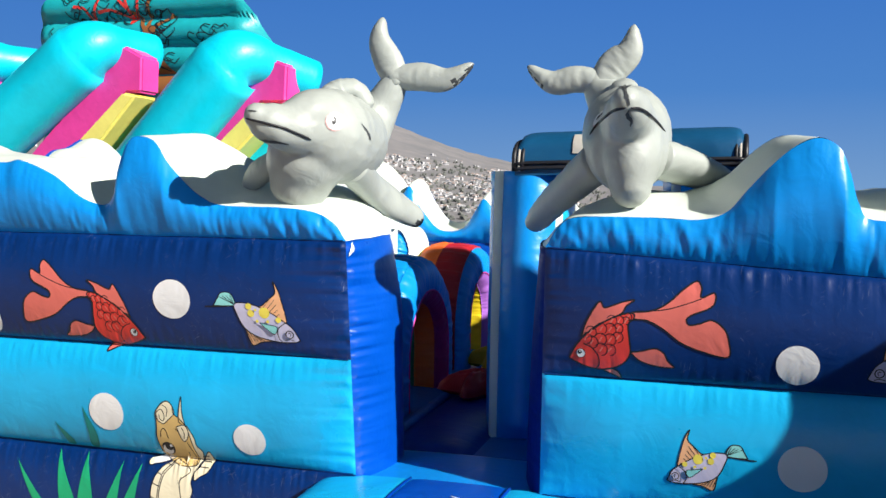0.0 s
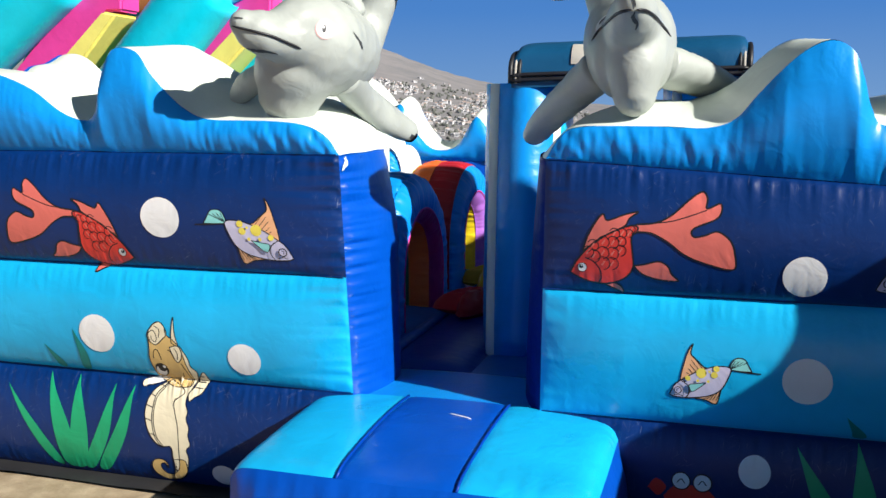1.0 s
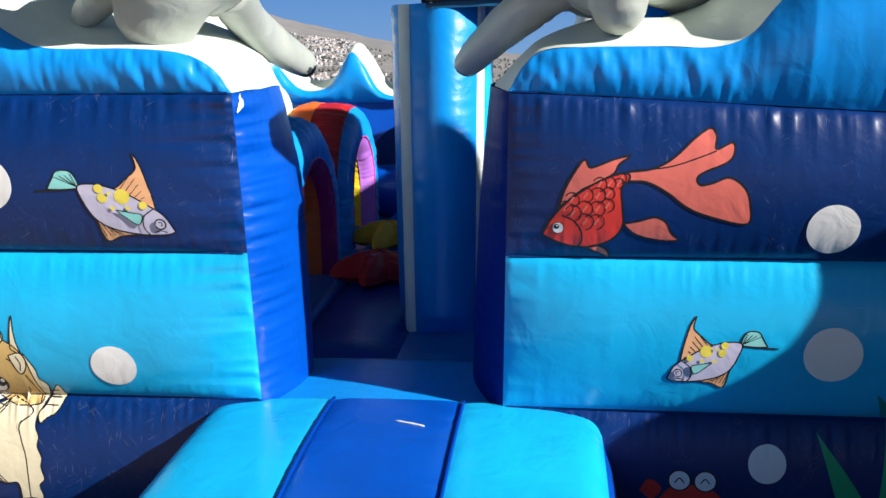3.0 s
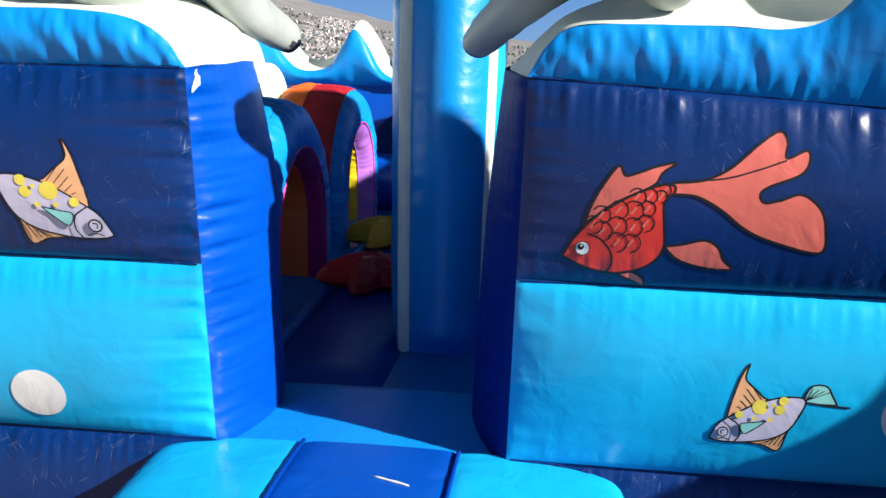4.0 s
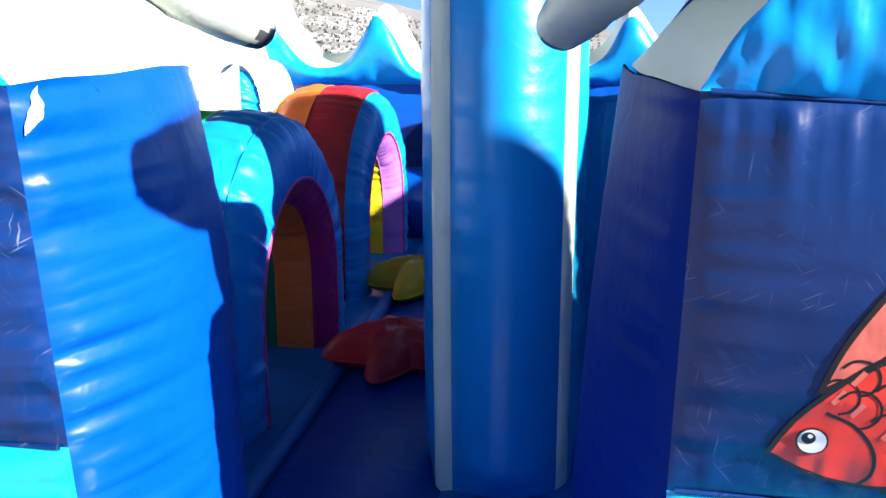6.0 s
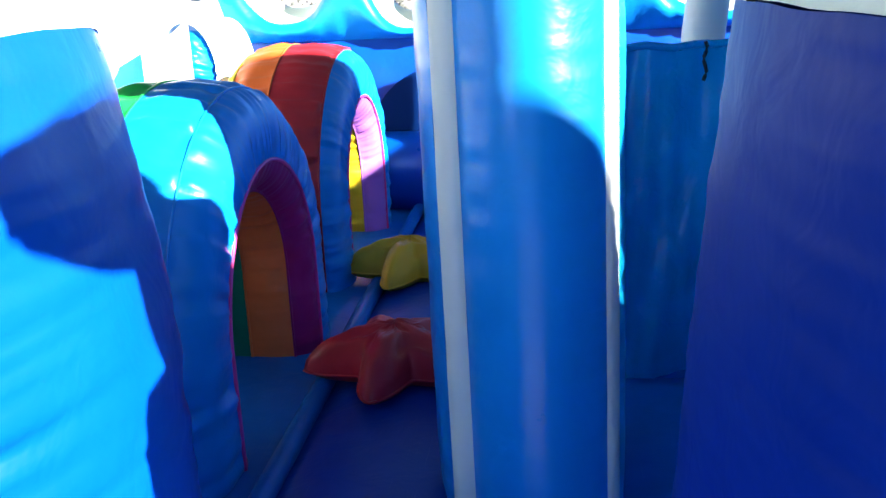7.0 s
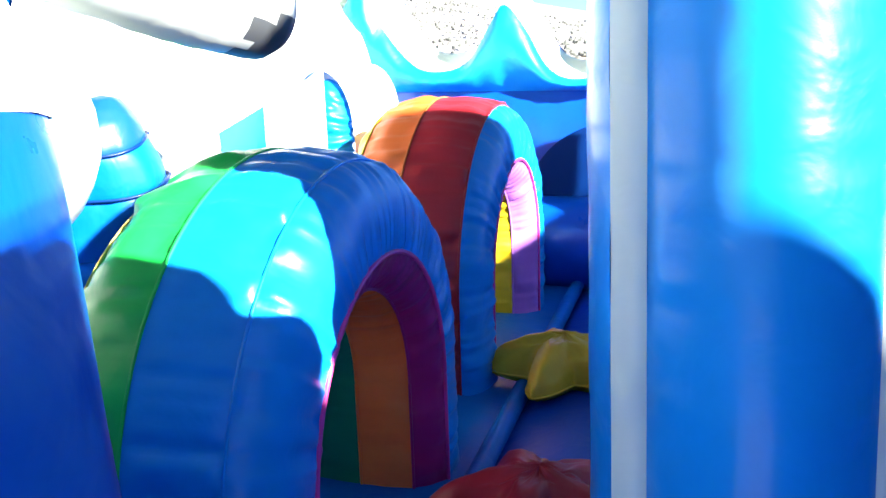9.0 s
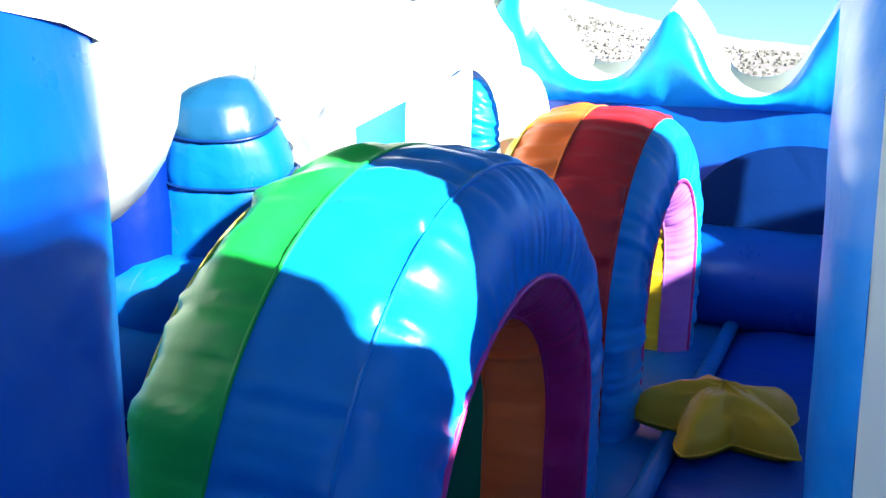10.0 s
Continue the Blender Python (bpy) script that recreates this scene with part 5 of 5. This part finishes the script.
    P.fill([(-7.24, 3.0), (-7.20, 3.3), (-7.10, 3.54), (-7.20, 3.79), (-7.17, 3.96), (-7.05, 3.98), (-6.99, 3.91), (-6.95, 3.62), (-6.80, 3.40), (-6.62, 3.2), (-6.5, 3.0)], 0)
    for pts in (((-7.17, 3.93), (-7.30, 4.12), (-7.46, 4.20)), ((-7.10, 3.95), (-7.12, 4.2), (-7.05, 4.45)), ((-7.02, 3.92), (-6.85, 4.05), (-6.72, 4.12))):
        P.stroke(pts, 0.055, 0)
    for pts in (((-7.42, 4.02), (-7.45, 4.2), (-7.62, 4.38)), ((-7.42, 4.02), (-7.30, 4.2), (-7.28, 4.5)), ((-7.45, 4.12), (-7.75, 4.22), (-7.98, 4.2)), ((-7.40, 4.1), (-7.5, 4.4), (-7.45, 4.7)), ((-8.1, 4.05), (-8.2, 4.25), (-8.4, 4.3)), ((-8.1, 4.05), (-8.0, 4.3), (-7.9, 4.5))):
        P.stroke(pts, 0.045, 1)
    rng = random.Random(8)
    for x0, x1, z0, z1, n in ((-8.6, -7.0, 4.05, 4.7, 26), (-7.1, -6.5, 3.75, 4.15, 10), (-8.7, -8.3, 3.7, 3.95, 3), (-6.4, -5.9, 3.75, 4.05, 4), (-6.9, -6.6, 3.3, 3.6, 3)):
        for k in range(n):
            x, z = rng.uniform(x0, x1), rng.uniform(z0, z1)
            st = rng.uniform(0, 3)
            P.stroke([(x + 0.13 * math.cos(a), z + 0.07 * math.sin(a) * (1 + 0.5 * math.sin(3 * a))) for a in [st + q * 0.7 for q in range(7)]], 0.016, 2)
    P.done("tree_picture", [P_BROWN, P_RED, BLACK], t, "printed brown tree with outlined foliage")


# crest heights worked back from the shade edge the unseen wing must cast
WING_SHADE_TOP = lerp_profile([(0.6, 1.62), (1.2, 1.58), (1.9, 1.68), (2.5, 1.60), (3.0, 1.60), (3.28, 1.62), (3.43, 1.63), (3.50, 1.70), (3.57, 1.69), (3.63, 1.69), (3.67, 1.745), (3.70, 1.84), (3.73, 1.92), (3.80, 1.96), (3.95, 2.0), (4.3, 1.7), (4.5, 1.65)])


def build_shade_wing():
    """Added unseen wing, coming forward round the corner, cut to shade the right half."""
    t = thing("inflatable_wall", 3.15, 2.6, -0.1, "unseen blue wing wall added to shade the right half", "bouncy castle wall", "walls beside the entrance")
    for k in range(3):
        def fn(u, v, k=k):
            y = 0.6 + 3.9 * u
            z = BANDS[k] + (BANDS[k + 1] - BANDS[k]) * v
            return Vector((3.0 - 0.08 * math.sin(math.pi * v), y, z))
        part(("lower_panel", "middle_panel", "upper_panel")[k], sheet(fn, 60, 12), (NAVY, CYAN, NAVY)[k], t)

    def wave(u, v):
        y = 0.6 + 3.9 * u
        return Vector((3.0 - 0.06 * math.sin(math.pi * v * 0.9), y, 1.44 + (WING_SHADE_TOP(y) - 1.44) * v))
    part("wave_front", sheet(wave, 120, 10), AZURE, t)

    def top(u, v):
        y = 0.6 + 3.9 * u
        return Vector((3.0 + 0.42 * v, y, WING_SHADE_TOP(y) - 0.1 * v * v))
    part("wave_top", sheet(top, 120, 8), WHITE, t)

    def outer(u, v):
        y = 0.6 + 3.9 * u
        return Vector((3.42, y, -0.1 + (WING_SHADE_TOP(y)) * v))
    part("outer_panel", sheet(outer, 60, 8), ROYAL, t)

    def endp(u, v):
        return Vector((3.0 + 0.42 * u, 0.6 - 0.06 * math.sin(math.pi * u), -0.1 + 1.7 * v))
    part("end_panel", sheet(endp, 10, 10), ROYAL, t)


def build_shade_tower():
    """Unseen tower added past the castle's side wall to shade lane and arches."""
    t = thing("shade_tower", 3.7, 5.9, -0.1, "unseen azure tower added to shade the lane and arches", "slide")
    part("lower_body", soft_box(3.36, 4.3, 4.62, 6.9, -0.1, 1.5, 0.16, 0.05, 10), ROYAL, t)
    part("upper_body", soft_box(3.38, 4.28, 4.62, 6.88, 1.48, 2.45, 0.16, 0.05, 10), AZURE, t)
    part("crest", soft_box(3.36, 4.3, 4.24, 6.9, 2.42, 3.24, 0.20, 0.04, 10), WHITE, t, "unseen white crest sized to shade the lane")
    part("shade_buttress", soft_box(3.36, 4.3, 3.76, 3.89, -0.1, 3.64, 0.06, 0.02, 10), AZURE, t, "narrow unseen azure block added to shade the near arch")
    part("shade_turret", soft_box(3.36, 4.3, 4.98, 5.50, 2.42, 4.02, 0.20, 0.04, 10), WHITE, t, "taller unseen white block added to shade the far arch")


build_ground()
build_hills()
build_mat()
LEFT = FrontWall(-0.39, -1, LEFT_TOP, 0.082, 1, 0.062, 1.0)
RIGHT = FrontWall(0.44, 1, RIGHT_TOP, 0.080, 2, 0.065, 1.9)
wall_l = build_front_wall(LEFT, "blue inflatable wall with printed fish, seahorse and white wave crest")
wall_r = build_front_wall(RIGHT, "blue inflatable wall with printed goldfish and white wave crest")
build_floor()
build_step()
build_pillar(-0.035, 5.45, 0.325, 0.42, 1.76, "azure pillar with white corner strips and teal cap")
build_pillar(0.88, 5.66, 0.325, 0.42, 1.76, "azure pillar half hidden behind the grey dolphin")
build_canopy()
build_tarp()
build_post()
build_back_wall()
build_side_wall()
build_right_side()
build_arch(6.08, -0.785, 0.225, 0.155, 0.425, 1.26,
           [("outer_stripe", LEMON, 178, 152, "pale stripe"), ("outer_stripe", GREEN, 152, 92, "green stripe"), ("outer_stripe", AZURE, 92, 55, "blue stripe"), ("face_panel", AZURE, 55, -12, ""),
            ("inner_stripe", PURPLE, -12, -52, "purple stripe"), ("inner_stripe", ORANGE, -52, -86, "orange stripe"), ("inner_stripe", SHADED_GREEN, -86, -130, "green stripe with inside shade painted in"), ("inner_stripe", ROYAL, -130, -182, "blue stripe")],
           "blue arch with green stripe and purple, orange and green inside")
build_arch(7.51, -0.85, 0.245, 0.155, 0.42, 1.25,
           [("outer_stripe", SUNNY, 175, 132, "yellow stripe"), ("outer_stripe", ORANGE, 132, 92, "orange stripe"), ("outer_stripe", RED, 92, 50, "red stripe"), ("face_panel", AZURE, 50, -14, ""),
            ("inner_stripe", VIOLET, -14, -58, "violet stripe"), ("inner_stripe", SUNNY, -58, -110, "yellow stripe"), ("inner_stripe", ORANGE, -110, -185, "orange stripe")],
           "arch in orange, red and blue stripes, yellow and violet inside")
build_star(-0.285, 6.215, 0.385, 0.262, 0.185, radians(191), RED, "red star-shaped cushion on the dark blue lane")
build_star(-0.385, 7.13, 0.38, 0.25, 0.18, radians(186), YELLOW, "yellow star-shaped cushion on the dark blue lane")

FIRST_CAM_EYE = (1.16, 0.73, 1.67)     # first camera position; faces are cast on from here to fit its view
build_dolphin([([(-0.529, 4.503, 1.897), (-0.54, 4.63, 1.885), (-0.545, 4.80, 1.88), (-0.555, 4.96, 1.91), (-0.50, 5.04, 2.03), (-0.435, 5.05, 2.15), (-0.41, 5.05, 2.20)], [0.195, 0.20, 0.185, 0.14, 0.095, 0.07, 0.055], (0.95, 1.02)),
               ([(-0.521, 4.464, 1.964), (-0.557, 4.363, 1.961), (-0.596, 4.30, 1.94)], [0.125, 0.106, 0.08], (1, 1)),
               ([(-0.556, 4.396, 1.909), (-0.616, 4.272, 1.905), (-0.664, 4.198, 1.931), (-0.687, 4.165, 1.949)], [0.125, 0.094, 0.080, 0.057], (1, 1)),
               ([(-0.57, 4.54, 1.87), (-0.63, 4.51, 1.78), (-0.665, 4.52, 1.69)], [0.185, 0.18, 0.14], (1, 1))],
              [([(-0.48, 4.64, 1.77), (-0.50, 4.93, 1.67), (-0.45, 5.15, 1.58), (-0.385, 5.34, 1.505)], [0.080, 0.100, 0.092, 0.055], 0.07, (0.5, -0.6, 0.6), 0.18),
               ([(-0.80, 4.60, 1.78), (-0.90, 4.62, 1.74), (-0.96, 4.64, 1.70), (-1.00, 4.66, 1.67)], [0.06, 0.07, 0.06, 0.04], 0.05, (0.5, -0.6, 0.6), 0.12)],
              [([(-0.40, 5.05, 2.15), (-0.45, 5.05, 2.26), (-0.50, 5.05, 2.375), (-0.488, 5.06, 2.485)], [0.055, 0.072, 0.054, 0.014], 0.05, (0, -1, 0.1), 0.0),
               ([(-0.44, 5.05, 2.19), (-0.29, 5.05, 2.195), (-0.16, 5.05, 2.18), (-0.03, 5.05, 2.25)], [0.055, 0.068, 0.054, 0.014], 0.05, (0, -1, 0.1), 0.30)],
              ([(-0.61, 4.66, 2.02), (-0.575, 4.72, 2.095), (-0.50, 4.76, 2.105), (-0.445, 4.78, 2.02)], [0.070, 0.066, 0.060, 0.038], 0.055, (0.3, -0.2, 1), 0.0),
              [[(-0.82, 4.3, 1.953), (-0.72, 4.3, 1.93), (-0.64, 4.3, 1.91), (-0.56, 4.3, 1.88), (-0.51, 4.3, 1.86)]],
              [((-0.45, 4.40, 1.94), FIRST_CAM_EYE, 0.040)],
              [([(-0.80, 4.4, 1.87), (-0.76, 4.4, 1.86), (-0.71, 4.4, 1.855), (-0.66, 4.4, 1.845)], 0.009), ([(-0.845, 4.38, 1.99), (-0.80, 4.38, 1.985)], 0.005), ([(-0.33, 4.4, 1.93), (-0.30, 4.4, 1.89), (-0.29, 4.4, 1.86)], 0.006)],
              FIRST_CAM_EYE, "pale grey inflatable dolphin with raised tail on wall crest")
build_dolphin([([(0.745, 4.57, 1.825), (0.73, 4.66, 1.85), (0.71, 4.82, 1.91), (0.68, 4.93, 1.975), (0.615, 4.98, 2.06), (0.57, 5.0, 2.115), (0.555, 5.0, 2.15)], [0.168, 0.18, 0.192, 0.165, 0.105, 0.075, 0.06], (0.97, 1.05)),
               ([(0.72, 4.85, 1.84), (0.73, 5.00, 1.80), (0.735, 5.105, 1.78)], [0.185, 0.14, 0.095], (1, 1)),
               ([(0.742, 4.58, 1.86), (0.755, 4.47, 1.90), (0.768, 4.36, 1.945)], [0.13, 0.092, 0.055], (1, 1)),
               ([(0.757, 4.47, 1.925), (0.768, 4.36, 1.945), (0.777, 4.25, 1.965), (0.78, 4.17, 1.985)], [0.118, 0.100, 0.082, 0.055], (0.95, 1.0)),
               ([(0.755, 4.55, 1.86), (0.768, 4.48, 1.79), (0.77, 4.46, 1.69)], [0.155, 0.135, 0.10], (0.86, 1.1))],
              [([(0.63, 4.64, 1.79), (0.477, 4.84, 1.685), (0.343, 5.02, 1.58), (0.255, 5.15, 1.50)], [0.085, 0.105, 0.098, 0.06], 0.075, (0.3, -0.7, 0.7), 0.12),
               ([(0.84, 4.66, 1.80), (0.95, 4.83, 1.765), (1.05, 4.97, 1.725), (1.13, 5.08, 1.69)], [0.09, 0.115, 0.10, 0.06], 0.07, (-0.5, -0.6, 0.6), 0.25)],
              [([(0.60, 5.0, 2.14), (0.466, 5.0, 2.16), (0.352, 5.0, 2.15), (0.238, 5.0, 2.225)], [0.05, 0.060, 0.052, 0.014], 0.05, (0, -1, 0.1), 0.3),
               ([(0.556, 5.0, 2.11), (0.625, 5.0, 2.208), (0.696, 5.0, 2.279), (0.715, 5.0, 2.393)], [0.05, 0.075, 0.060, 0.014], 0.05, (0, -1, 0.1), 0.0)],
              ([(0.70, 4.80, 2.05), (0.69, 4.87, 2.10), (0.67, 4.95, 2.09)], [0.06, 0.06, 0.02], 0.05, (0, -0.4, 1), 0.0),
              [[(0.64, 4.25, 1.87), (0.67, 4.25, 1.91), (0.72, 4.25, 1.955), (0.77, 4.25, 1.968)], [(0.785, 4.25, 1.968), (0.82, 4.25, 1.962), (0.86, 4.25, 1.935), (0.91, 4.25, 1.88)]],
              [((0.59, 4.50, 1.955), (-1.2, 3.3, 1.95), 0.04)],
              [([(0.765, 4.25, 2.055), (0.765, 4.25, 2.03), (0.775, 4.25, 2.00), (0.782, 4.25, 1.975)], 0.008), ([(0.74, 4.25, 2.045), (0.765, 4.25, 2.04), (0.79, 4.25, 2.05)], 0.006),
               ([(0.78, 4.25, 1.962), (0.775, 4.25, 1.94), (0.79, 4.25, 1.92), (0.785, 4.25, 1.90)], 0.010)],
              FIRST_CAM_EYE, "pale grey inflatable dolphin facing out over wall crest")
build_slide()
build_shade_wing()
build_shade_tower()

goldfish(RIGHT, wall_r, mapper(270, 538, 0.60, 1.030, 0.000733, 0.00075))
silver_fish(RIGHT, wall_r, mapper(490, 362, 0.94, 0.555, -0.00112, 0.00118, 0.0))
silver_fish(RIGHT, wall_r, mapper(490, 362, 1.63, 1.00, -0.00135, 0.0014, 0.0))
for b in ((1.395, 1.035, 0.075, 0.077), (1.425, 0.65, 0.086, 0.088), (1.262, 0.275, 0.058, 0.064), (1.95, 0.62, 0.08, 0.08)):
    bubble(RIGHT, wall_r, *b)
weed(RIGHT, wall_r, 1.60, 0.0, 1, [((-0.19, 0.38), (-0.02, 0.0), 0.040, False), ((0.02, 0.415), (0.04, 0.0), 0.045, False), ((0.2, 0.40), (0.1, 0.0), 0.040, False)])
weed(RIGHT, wall_r, 1.60, 0.0, 1, [((-0.03, 0.52), (0.02, 0.435), 0.022, True)])
crab(RIGHT, wall_r, 1.03, 0.14)
goldfish(LEFT, wall_l, mapper(270, 538, -1.425, 1.0, -0.00077, 0.00079))
silver_fish(LEFT, wall_l, mapper(490, 362, -0.605, 1.005, 0.00150, 0.00145))
seahorse(LEFT, wall_l, mapper(250, 700, -1.225, 0.362, 0.00258, 0.00248, -0.13))
for b in ((-1.205, 1.165, 0.093, 0.088), (-1.58, 0.622, 0.092, 0.090), (-0.857, 0.548, 0.078, 0.074), (-1.0, -0.012, 0.060, 0.052), (-2.2, 1.03, 0.05, 0.07)):
    bubble(LEFT, wall_l, *b)
weed(LEFT, wall_l, -1.79, -0.04, 1, [((-0.33, 0.38), (-0.10, 0.0), 0.03, False), ((-0.10, 0.445), (-0.02, 0.0), 0.045, False), ((0.06, 0.445), (0.02, 0.0), 0.045, False),
                                      ((0.26, 0.42), (0.08, 0.0), 0.035, False), ((0.36, 0.42), (0.16, 0.0), 0.035, False)])
weed(LEFT, wall_l, -1.76, 0.0, 1, [((0.05, 0.64), (0.07, 0.435), 0.022, True), ((-0.12, 0.55), (-0.06, 0.435), 0.020, True)])
